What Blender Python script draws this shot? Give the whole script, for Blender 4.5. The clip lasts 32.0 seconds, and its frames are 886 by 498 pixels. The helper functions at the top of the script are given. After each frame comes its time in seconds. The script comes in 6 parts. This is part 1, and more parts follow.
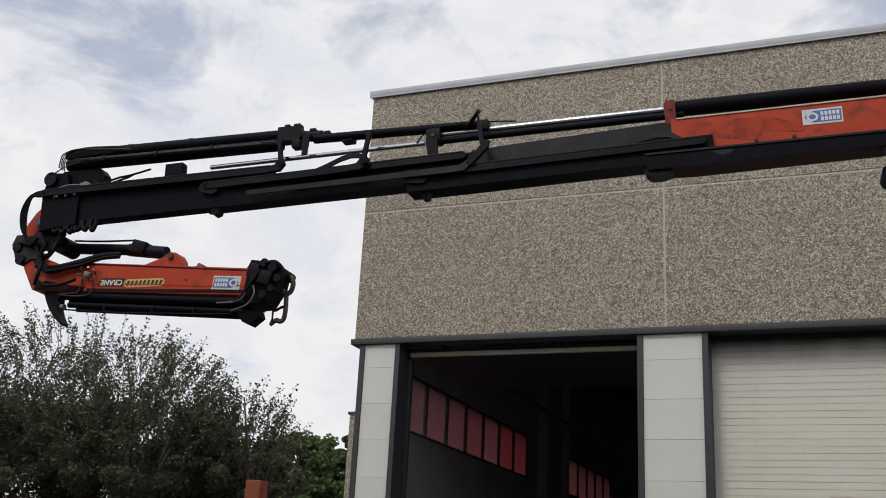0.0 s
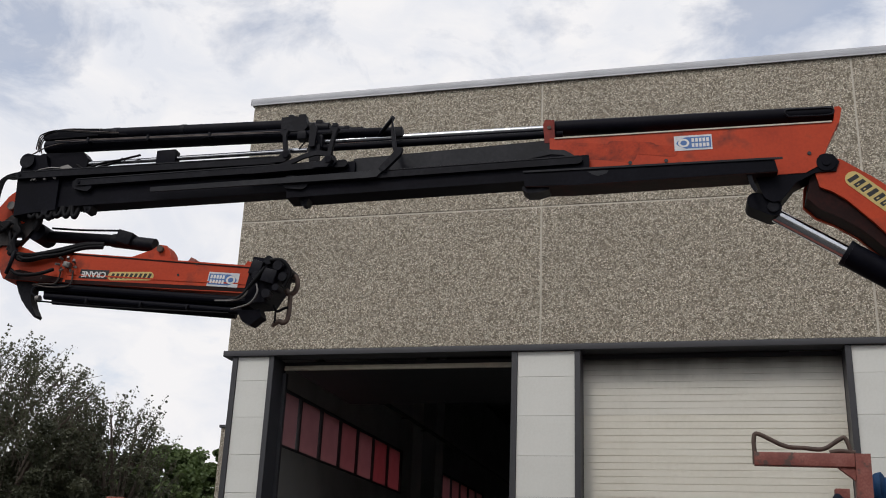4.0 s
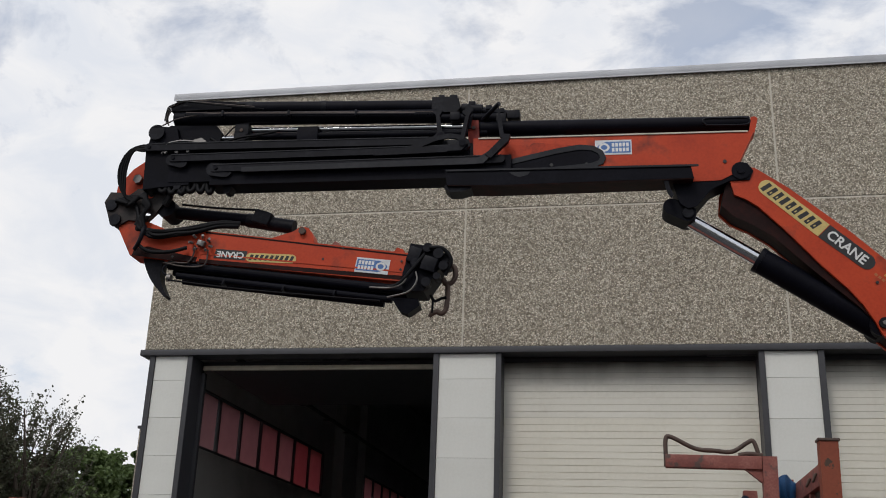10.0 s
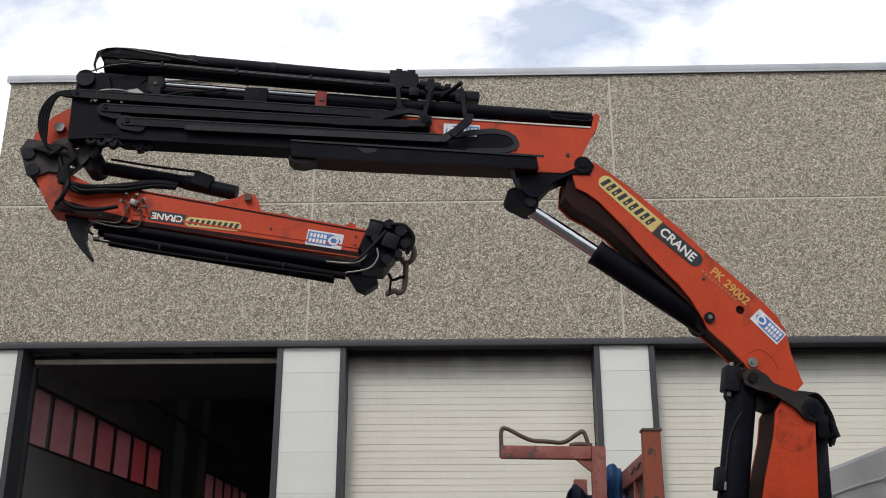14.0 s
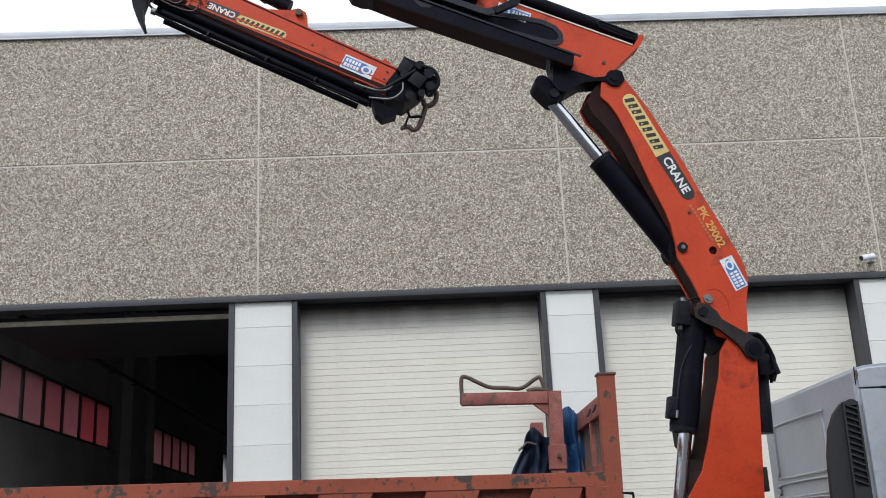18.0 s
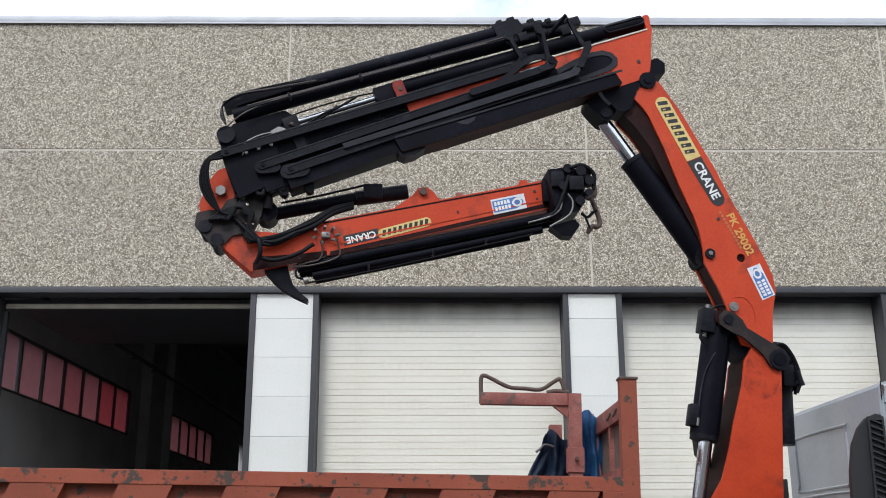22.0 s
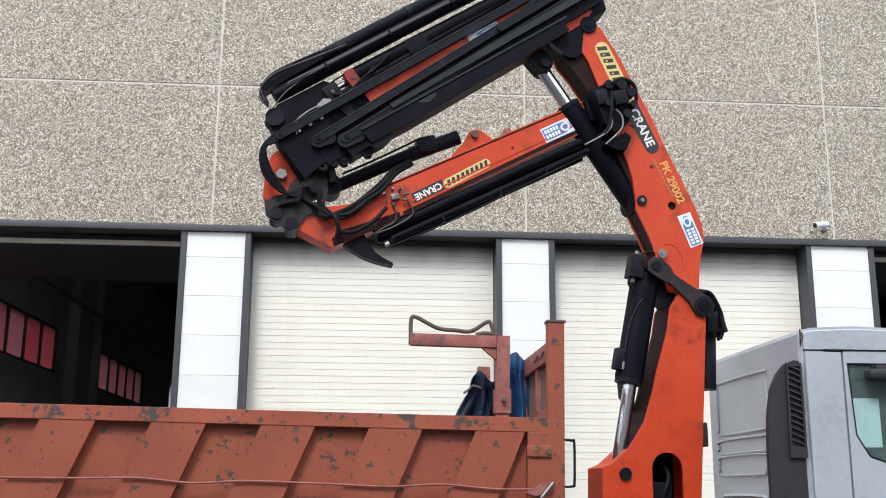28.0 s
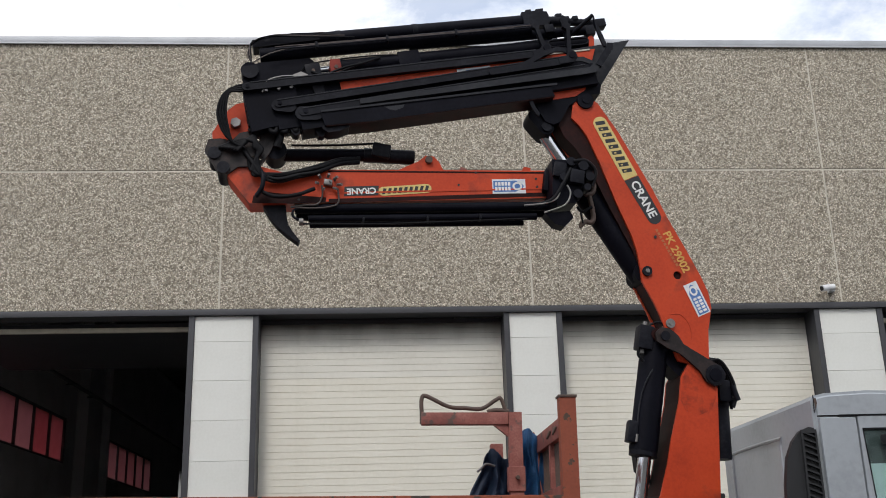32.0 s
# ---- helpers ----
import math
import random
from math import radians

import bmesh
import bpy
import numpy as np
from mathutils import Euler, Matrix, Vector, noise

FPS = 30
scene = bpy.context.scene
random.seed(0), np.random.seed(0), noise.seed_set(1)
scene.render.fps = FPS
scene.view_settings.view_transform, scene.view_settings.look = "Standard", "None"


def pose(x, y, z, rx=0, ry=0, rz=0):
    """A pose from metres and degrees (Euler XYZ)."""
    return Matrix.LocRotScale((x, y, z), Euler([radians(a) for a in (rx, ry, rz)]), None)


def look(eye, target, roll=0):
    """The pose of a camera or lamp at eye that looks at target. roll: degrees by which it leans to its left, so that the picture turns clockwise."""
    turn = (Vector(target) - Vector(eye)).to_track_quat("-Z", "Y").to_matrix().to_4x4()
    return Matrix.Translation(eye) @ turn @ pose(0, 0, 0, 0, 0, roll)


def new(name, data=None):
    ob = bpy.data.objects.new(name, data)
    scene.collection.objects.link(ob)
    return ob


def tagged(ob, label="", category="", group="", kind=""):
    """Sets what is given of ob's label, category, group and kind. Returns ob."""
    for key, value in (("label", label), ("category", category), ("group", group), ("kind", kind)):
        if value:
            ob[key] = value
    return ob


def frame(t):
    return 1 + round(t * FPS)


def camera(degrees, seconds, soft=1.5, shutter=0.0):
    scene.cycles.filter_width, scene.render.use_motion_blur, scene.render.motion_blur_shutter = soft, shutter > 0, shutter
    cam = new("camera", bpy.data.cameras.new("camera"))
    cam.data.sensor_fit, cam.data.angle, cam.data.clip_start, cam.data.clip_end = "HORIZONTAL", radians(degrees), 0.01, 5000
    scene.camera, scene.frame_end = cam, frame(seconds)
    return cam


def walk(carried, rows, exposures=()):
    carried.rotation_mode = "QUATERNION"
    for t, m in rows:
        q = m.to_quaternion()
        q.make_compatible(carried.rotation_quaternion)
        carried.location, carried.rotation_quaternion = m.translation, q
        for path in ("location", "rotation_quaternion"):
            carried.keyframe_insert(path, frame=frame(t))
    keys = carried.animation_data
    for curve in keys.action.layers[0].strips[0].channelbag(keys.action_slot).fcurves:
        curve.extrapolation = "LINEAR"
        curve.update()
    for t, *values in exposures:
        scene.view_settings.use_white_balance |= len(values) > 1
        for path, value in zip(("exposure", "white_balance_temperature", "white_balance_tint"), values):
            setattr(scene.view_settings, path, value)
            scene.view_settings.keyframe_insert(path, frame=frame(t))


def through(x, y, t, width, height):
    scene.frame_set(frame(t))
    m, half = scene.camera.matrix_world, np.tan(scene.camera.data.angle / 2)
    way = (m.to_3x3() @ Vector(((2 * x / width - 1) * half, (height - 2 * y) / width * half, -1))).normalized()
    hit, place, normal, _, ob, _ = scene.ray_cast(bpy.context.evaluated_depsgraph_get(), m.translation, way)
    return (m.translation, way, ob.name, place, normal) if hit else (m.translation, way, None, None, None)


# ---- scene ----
# ---- camera and its walk ----
cam = camera(46.7, 32.0, 1.0)
PATH = [
    (0.0, 0.047, -0.197, 1.578, 108.16, -2.88, 20.87),
    (0.5, 0.028, -0.183, 1.586, 108.26, -2.83, 20.23),
    (1.0, 0.010, -0.168, 1.594, 108.18, -2.25, 20.18),
    (1.5, 0.014, -0.163, 1.592, 108.39, -2.59, 20.03),
    (2.0, 0.014, -0.159, 1.592, 108.37, -2.78, 19.62),
    (2.5, 0.019, -0.156, 1.596, 108.54, -2.61, 19.12),
    (3.0, 0.031, -0.152, 1.603, 108.88, -2.51, 17.95),
    (3.5, 0.050, -0.139, 1.606, 109.33, -2.32, 15.22),
    (5.5, 0.065, -0.109, 1.612, 108.53, -2.13, 13.17),
    (6.0, 0.084, -0.104, 1.611, 108.79, -2.08, 13.19),
    (6.5, 0.091, -0.099, 1.595, 107.64, -2.08, 13.03),
    (7.0, 0.103, -0.102, 1.586, 107.36, -2.00, 12.26),
    (7.5, 0.112, -0.091, 1.587, 107.14, -1.55, 12.68),
    (8.0, 0.113, -0.080, 1.590, 106.46, -1.47, 12.94),
    (8.5, 0.119, -0.076, 1.589, 106.88, -1.49, 12.71),
    (9.0, 0.119, -0.075, 1.589, 107.99, -1.39, 12.16),
    (9.5, 0.136, -0.074, 1.596, 109.75, -1.67, 10.99),
    (10.0, 0.136, -0.072, 1.602, 109.53, -1.92, 9.97),
    (10.5, 0.140, -0.064, 1.606, 109.55, -1.95, 9.27),
    (11.0, 0.152, -0.071, 1.602, 110.31, -1.12, 9.43),
    (11.5, 0.156, -0.081, 1.600, 110.34, -0.36, 9.65),
    (12.0, 0.172, -0.108, 1.595, 111.04, -0.28, 8.44),
    (12.5, 0.180, -0.105, 1.606, 111.16, 0.25, 5.24),
    (13.0, 0.196, -0.130, 1.596, 110.77, -0.02, 3.17),
    (13.5, 0.200, -0.144, 1.591, 110.12, -0.14, 1.88),
    (14.0, 0.200, -0.159, 1.585, 109.32, 0.00, 1.75),
    (14.5, 0.198, -0.188, 1.571, 108.23, 0.18, 1.31),
    (15.0, 0.192, -0.216, 1.554, 105.69, 0.22, 0.20),
    (15.5, 0.165, -0.248, 1.550, 104.84, 0.38, -1.27),
    (17.5, 0.063, -0.417, 1.600, 106.47, 1.24, -1.46),
    (18.0, 0.008, -0.431, 1.595, 106.23, 2.57, -1.18),
    (18.5, -0.006, -0.431, 1.598, 107.50, 1.72, -0.61),
    (19.0, -0.007, -0.420, 1.586, 106.81, 1.17, -0.45),
    (19.5, -0.013, -0.415, 1.604, 107.84, 0.60, -0.71),
    (20.0, -0.013, -0.403, 1.604, 107.28, 0.45, -0.37),
    (20.5, -0.009, -0.392, 1.607, 107.36, 0.09, 0.30),
    (21.0, -0.005, -0.385, 1.605, 107.58, 0.10, -0.49),
    (21.5, -0.010, -0.379, 1.600, 106.57, -0.04, -0.70),
    (22.0, -0.010, -0.370, 1.590, 106.20, 0.14, -0.58),
    (22.5, -0.004, -0.357, 1.580, 105.68, 0.04, -1.32),
    (23.0, 0.008, -0.359, 1.571, 105.08, 0.09, -1.48),
    (23.5, 0.009, -0.356, 1.576, 105.19, -0.09, -2.25),
    (24.0, 0.013, -0.350, 1.576, 105.58, -0.33, -3.03),
    (24.5, 0.015, -0.345, 1.573, 105.21, -0.50, -2.81),
    (25.0, 0.014, -0.343, 1.568, 104.66, -0.22, -3.64),
    (25.5, 0.015, -0.348, 1.563, 104.01, -0.53, -3.90),
    (27.5, 0.040, -0.338, 1.562, 101.91, -0.71, -4.95),
    (28.0, 0.034, -0.329, 1.565, 103.13, -0.32, -4.33),
    (28.5, 0.038, -0.314, 1.594, 105.78, -0.52, -4.82),
    (29.0, 0.031, -0.337, 1.595, 107.05, -0.60, -5.18),
    (29.5, 0.026, -0.347, 1.602, 107.76, -0.65, -4.80),
    (30.0, 0.016, -0.350, 1.602, 108.30, 0.02, -4.41),
    (30.5, 0.014, -0.355, 1.604, 108.91, 0.46, -3.77),
    (31.0, 0.019, -0.368, 1.601, 108.95, 0.72, -3.85),
    (31.5, 0.014, -0.393, 1.590, 108.15, 1.01, -3.80),
    (32.0, 0.022, -0.369, 1.586, 107.30, 1.57, -3.49),
]
EXPOSURE = [(0.0, -0.17, 6500, 12), (3.0, -0.14, 6500, 12), (6.0, 0.0, 6500, 12), (8.0, 0.1, 6550, 12), (9.0, 0.02, 6550, 12), (10.0, -0.14, 6450, 11), (11.0, -0.17, 6400, 11), (13.0, -0.07, 6400, 11), (14.2, 0.4, 6400, 11), (15.2, 0.75, 6350, 10), (17.5, 0.68, 6050, 10), (19.0, 0.47, 5950, 10), (21.0, 0.53, 5950, 10), (23.0, 1.0, 6050, 10), (25.5, 1.08, 6050, 11), (27.5, 1.17, 6050, 11), (28.3, 1.09, 6050, 11), (29.5, 0.5, 6150, 11), (31.0, 0.22, 6350, 11), (32.0, 0.35, 6350, 11)]
walk(cam, [(r[0], pose(*r[1:])) for r in PATH], EXPOSURE)

# ---- world and sun ----
world = bpy.data.worlds.new("sky")
scene.world = world
world.use_nodes = True
wn, wl = world.node_tree.nodes, world.node_tree.links
wn.clear()
SUN_EL, SUN_AZ = radians(48), radians(200)
sky = wn.new("ShaderNodeTexSky")
sky.sky_type, sky.sun_disc, sky.sun_elevation, sky.sun_rotation = "NISHITA", False, SUN_EL, SUN_AZ
bg_sky, bg_cloud, wmix, wout = wn.new("ShaderNodeBackground"), wn.new("ShaderNodeBackground"), wn.new("ShaderNodeMixShader"), wn.new("ShaderNodeOutputWorld")
bg_sky.inputs["Strength"].default_value = 0.15
wl.new(sky.outputs[0], bg_sky.inputs["Color"])
wtc, wmap = wn.new("ShaderNodeTexCoord"), wn.new("ShaderNodeMapping")
wmap.inputs["Scale"].default_value = (1.0, 1.0, 1.7)
wmap.inputs["Location"].default_value = (0.35, 0.2, 0.15)
wl.new(wtc.outputs["Generated"], wmap.inputs["Vector"])
cloud, tone = wn.new("ShaderNodeTexNoise"), wn.new("ShaderNodeTexNoise")
for node, size, rough, bend in ((cloud, 6.5, 0.6, 0.35), (tone, 10.0, 0.58, 0.5)):
    node.inputs["Scale"].default_value, node.inputs["Detail"].default_value = size, 9.0
    node.inputs["Roughness"].default_value, node.inputs["Distortion"].default_value = rough, bend
    wl.new(wmap.outputs[0], node.inputs["Vector"])
# the cover closes towards the horizon
up, low_sky, cov = wn.new("ShaderNodeSeparateXYZ"), wn.new("ShaderNodeMapRange"), wn.new("ShaderNodeMath")
wl.new(wtc.outputs["Generated"], up.inputs[0])
low_sky.inputs["From Min"].default_value, low_sky.inputs["From Max"].default_value = 0.2, 0.55
low_sky.inputs["To Min"].default_value, low_sky.inputs["To Max"].default_value = 0.2, 0.0
wl.new(up.outputs["Z"], low_sky.inputs["Value"])
cov.operation = "ADD"
wl.new(cloud.outputs[0], cov.inputs[0])
wl.new(low_sky.outputs[0], cov.inputs[1])
cover = wn.new("ShaderNodeValToRGB")
cover.color_ramp.elements[0].position, cover.color_ramp.elements[1].position = 0.4, 0.57
cover.color_ramp.elements[0].color = (0.44, 0.44, 0.44, 1)
wl.new(cov.outputs[0], cover.inputs["Fac"])
toner = wn.new("ShaderNodeValToRGB")
toner.color_ramp.elements[0].position, toner.color_ramp.elements[1].position = 0.36, 0.62
toner.color_ramp.elements[0].color, toner.color_ramp.elements[1].color = (0.85, 0.885, 0.94, 1), (1.0, 1.0, 1.0, 1)
wl.new(tone.outputs[0], toner.inputs["Fac"])
wl.new(toner.outputs[0], bg_cloud.inputs["Color"])
bg_cloud.inputs["Strength"].default_value = 0.98
wl.new(cover.outputs[0], wmix.inputs[0])
wl.new(bg_sky.outputs[0], wmix.inputs[1])
wl.new(bg_cloud.outputs[0], wmix.inputs[2])
wl.new(wmix.outputs[0], wout.inputs["Surface"])

sun_data = bpy.data.lights.new("sun", "SUN")
sun_data.energy, sun_data.angle, sun_data.color = 1.2, radians(14), (1.0, 0.96, 0.9)
sun = new("sun", sun_data)
sun.matrix_world = look((0, 0, 30), (0 - 30 * math.cos(SUN_EL) * math.sin(SUN_AZ), 0 - 30 * math.cos(SUN_EL) * math.cos(SUN_AZ), 30 - 30 * math.sin(SUN_EL)))


# ---- materials ----
def mat(name, color, rough=0.6, metal=0.0, shine=0.5, dark=None, light=None, scale=6.0, fine=60.0, bump=0.15, spread=0.5, per=0.0, coat=0.0):
    """A painted or raw surface with grain at two scales; dark is the colour of its stains, light that of its worn spots."""
    m = bpy.data.materials.new(name)
    m.use_nodes = True
    n, l = m.node_tree.nodes, m.node_tree.links
    b = n["Principled BSDF"]
    b.inputs["Roughness"].default_value, b.inputs["Metallic"].default_value = rough, metal
    b.inputs["Coat Weight"].default_value, b.inputs["Specular IOR Level"].default_value = coat, shine
    tc = n.new("ShaderNodeTexCoord")
    big, small = n.new("ShaderNodeTexNoise"), n.new("ShaderNodeTexNoise")
    for node, s, d in ((big, scale, 6.0), (small, fine, 4.0)):
        node.inputs["Scale"].default_value, node.inputs["Detail"].default_value = s, d
        l.new(tc.outputs["Object"], node.inputs["Vector"])
    dark = dark or tuple(c * 0.72 for c in color)
    light = light or tuple(min(1.0, c * 1.12) for c in color)
    r = n.new("ShaderNodeValToRGB")
    r.color_ramp.elements[0].position, r.color_ramp.elements[1].position = 0.5 - spread / 2, 0.5 + spread / 2
    r.color_ramp.elements[0].color, r.color_ramp.elements[1].color = (*dark, 1), (*light, 1)
    mid = r.color_ramp.elements.new(0.5)
    mid.color = (*color, 1)
    add = n.new("ShaderNodeMix")
    add.data_type = "FLOAT"
    add.inputs[0].default_value = 0.35
    l.new(big.outputs[0], add.inputs[2])
    l.new(small.outputs[0], add.inputs[3])
    l.new(add.outputs[0], r.inputs["Fac"])
    out = r.outputs[0]
    if per:
        info, hsv = n.new("ShaderNodeObjectInfo"), n.new("ShaderNodeHueSaturation")
        mr = n.new("ShaderNodeMapRange")
        mr.inputs["To Min"].default_value, mr.inputs["To Max"].default_value = 1 - per, 1 + per
        l.new(info.outputs["Random"], mr.inputs["Value"])
        l.new(mr.outputs[0], hsv.inputs["Value"])
        l.new(out, hsv.inputs["Color"])
        out = hsv.outputs[0]
    l.new(out, b.inputs["Base Color"])
    bp = n.new("ShaderNodeBump")
    bp.inputs["Strength"].default_value, bp.inputs["Distance"].default_value = bump, 0.004
    l.new(small.outputs[0], bp.inputs["Height"])
    l.new(bp.outputs[0], b.inputs["Normal"])
    return m


def spotted(m, color, scale=5.0, edge=0.62, wide=0.04):
    """Adds patches of another colour with sharp edges: rust or bare primer through paint."""
    n, l = m.node_tree.nodes, m.node_tree.links
    b = n["Principled BSDF"]
    was = b.inputs["Base Color"].links[0].from_socket
    tc = n.new("ShaderNodeTexCoord")
    nz, r, mx = n.new("ShaderNodeTexNoise"), n.new("ShaderNodeValToRGB"), n.new("ShaderNodeMix")
    nz.inputs["Scale"].default_value, nz.inputs["Detail"].default_value, nz.inputs["Roughness"].default_value = scale, 8.0, 0.6
    l.new(tc.outputs["Object"], nz.inputs["Vector"])
    r.color_ramp.elements[0].position, r.color_ramp.elements[1].position = edge, edge + wide
    l.new(nz.outputs[0], r.inputs["Fac"])
    mx.data_type = "RGBA"
    l.new(r.outputs[0], mx.inputs[0])
    l.new(was, mx.inputs[6])
    mx.inputs[7].default_value = (*color, 1)
    l.new(mx.outputs[2], b.inputs["Base Color"])
    return m


def pebble():
    """Exposed-aggregate concrete: pebbles of several tans and greys set in cement."""
    m = bpy.data.materials.new("pebble_concrete")
    m.use_nodes = True
    n, l = m.node_tree.nodes, m.node_tree.links
    b = n["Principled BSDF"]
    b.inputs["Roughness"].default_value = 0.85
    tc, vor, edge, big = n.new("ShaderNodeTexCoord"), n.new("ShaderNodeTexVoronoi"), n.new("ShaderNodeTexVoronoi"), n.new("ShaderNodeTexNoise")
    vor.inputs["Scale"].default_value = edge.inputs["Scale"].default_value = 44.0
    edge.feature = "DISTANCE_TO_EDGE"
    big.inputs["Scale"].default_value, big.inputs["Detail"].default_value = 0.7, 5.0
    for node in (vor, edge, big):
        l.new(tc.outputs["Object"], node.inputs["Vector"])
    sep = n.new("ShaderNodeSeparateColor")
    l.new(vor.outputs["Color"], sep.inputs[0])
    r = n.new("ShaderNodeValToRGB")
    stops = [(0.0, (0.12, 0.1, 0.07)), (0.25, (0.31, 0.266, 0.197)), (0.5, (0.52, 0.457, 0.357)), (0.75, (0.67, 0.605, 0.484)), (1.0, (0.82, 0.767, 0.65))]
    r.color_ramp.elements[0].color, r.color_ramp.elements[1].color = (*stops[0][1], 1), (*stops[-1][1], 1)
    for p, c in stops[1:-1]:
        r.color_ramp.elements.new(p).color = (*c, 1)
    l.new(sep.outputs[0], r.inputs["Fac"])
    gap, mx = n.new("ShaderNodeValToRGB"), n.new("ShaderNodeMix")
    gap.color_ramp.elements[0].position, gap.color_ramp.elements[1].position = 0.02, 0.16
    l.new(edge.outputs["Distance"], gap.inputs["Fac"])
    mx.data_type = "RGBA"
    l.new(gap.outputs[0], mx.inputs[0])
    mx.inputs[6].default_value = (0.20, 0.175, 0.14, 1)
    l.new(r.outputs[0], mx.inputs[7])
    hsv, mr = n.new("ShaderNodeHueSaturation"), n.new("ShaderNodeMapRange")
    mr.inputs["From Min"].default_value, mr.inputs["From Max"].default_value = 0.3, 0.7
    mr.inputs["To Min"].default_value, mr.inputs["To Max"].default_value = 0.95, 1.05
    l.new(big.outputs[0], mr.inputs["Value"])
    l.new(mr.outputs[0], hsv.inputs["Value"])
    l.new(mx.outputs[2], hsv.inputs["Color"])
    l.new(hsv.outputs[0], b.inputs["Base Color"])
    bp = n.new("ShaderNodeBump")
    bp.inputs["Strength"].default_value, bp.inputs["Distance"].default_value = 0.6, 0.01
    l.new(gap.outputs[0], bp.inputs["Height"])
    l.new(bp.outputs[0], b.inputs["Normal"])
    return m


def glassy(name, color, rough, through, weight):
    """A pane: thin, tinted, partly letting light through."""
    m = bpy.data.materials.new(name)
    m.use_nodes = True
    n, l = m.node_tree.nodes, m.node_tree.links
    b = n["Principled BSDF"]
    nz, tc, r = n.new("ShaderNodeTexNoise"), n.new("ShaderNodeTexCoord"), n.new("ShaderNodeValToRGB")
    nz.inputs["Scale"].default_value = 3.0
    l.new(tc.outputs["Object"], nz.inputs["Vector"])
    r.color_ramp.elements[0].color, r.color_ramp.elements[1].color = (*[c * 0.75 for c in color], 1), (*color, 1)
    l.new(nz.outputs[0], r.inputs["Fac"])
    l.new(r.outputs[0], b.inputs["Base Color"])
    b.inputs["Roughness"].default_value = rough
    if through == "TRANSLUCENT":
        t, mx = n.new("ShaderNodeBsdfTranslucent"), n.new("ShaderNodeMixShader")
        info, hsv, mr = n.new("ShaderNodeObjectInfo"), n.new("ShaderNodeHueSaturation"), n.new("ShaderNodeMapRange")
        mr.inputs["To Min"].default_value, mr.inputs["To Max"].default_value = 0.65, 1.7
        l.new(info.outputs["Random"], mr.inputs["Value"])
        l.new(mr.outputs[0], hsv.inputs["Saturation"])
        l.new(r.outputs[0], hsv.inputs["Color"])
        l.new(hsv.outputs[0], t.inputs["Color"])
        mx.inputs[0].default_value = weight
        l.new(b.outputs[0], mx.inputs[1])
        l.new(t.outputs[0], mx.inputs[2])
        l.new(mx.outputs[0], n["Material Output"].inputs["Surface"])
    else:
        b.inputs["Transmission Weight"].default_value = weight
    return m


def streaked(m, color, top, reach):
    """Painted lintel shade and run-down dirt below the top edge of a door, in uneven streaks."""
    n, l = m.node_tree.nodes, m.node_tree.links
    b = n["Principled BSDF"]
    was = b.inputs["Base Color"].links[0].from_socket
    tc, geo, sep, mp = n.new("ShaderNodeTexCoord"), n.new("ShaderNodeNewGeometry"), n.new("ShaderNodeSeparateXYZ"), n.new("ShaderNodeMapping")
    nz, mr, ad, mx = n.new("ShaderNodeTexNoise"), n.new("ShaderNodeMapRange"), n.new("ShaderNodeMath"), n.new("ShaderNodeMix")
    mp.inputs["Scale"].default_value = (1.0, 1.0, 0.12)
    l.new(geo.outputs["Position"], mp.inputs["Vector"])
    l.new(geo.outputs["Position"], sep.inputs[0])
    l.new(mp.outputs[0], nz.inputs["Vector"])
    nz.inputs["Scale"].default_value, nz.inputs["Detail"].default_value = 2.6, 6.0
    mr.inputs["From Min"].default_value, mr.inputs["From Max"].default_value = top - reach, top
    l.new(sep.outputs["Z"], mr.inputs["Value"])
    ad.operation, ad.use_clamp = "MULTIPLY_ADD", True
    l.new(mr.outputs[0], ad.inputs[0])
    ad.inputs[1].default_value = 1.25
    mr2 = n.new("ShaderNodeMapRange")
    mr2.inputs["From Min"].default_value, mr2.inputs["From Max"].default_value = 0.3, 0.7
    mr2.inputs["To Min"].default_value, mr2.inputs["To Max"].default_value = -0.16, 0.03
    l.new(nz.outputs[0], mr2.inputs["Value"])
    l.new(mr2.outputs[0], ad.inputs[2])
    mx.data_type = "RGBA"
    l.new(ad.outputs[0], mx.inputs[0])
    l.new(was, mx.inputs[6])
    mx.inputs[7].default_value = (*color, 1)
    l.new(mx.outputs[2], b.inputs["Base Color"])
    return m


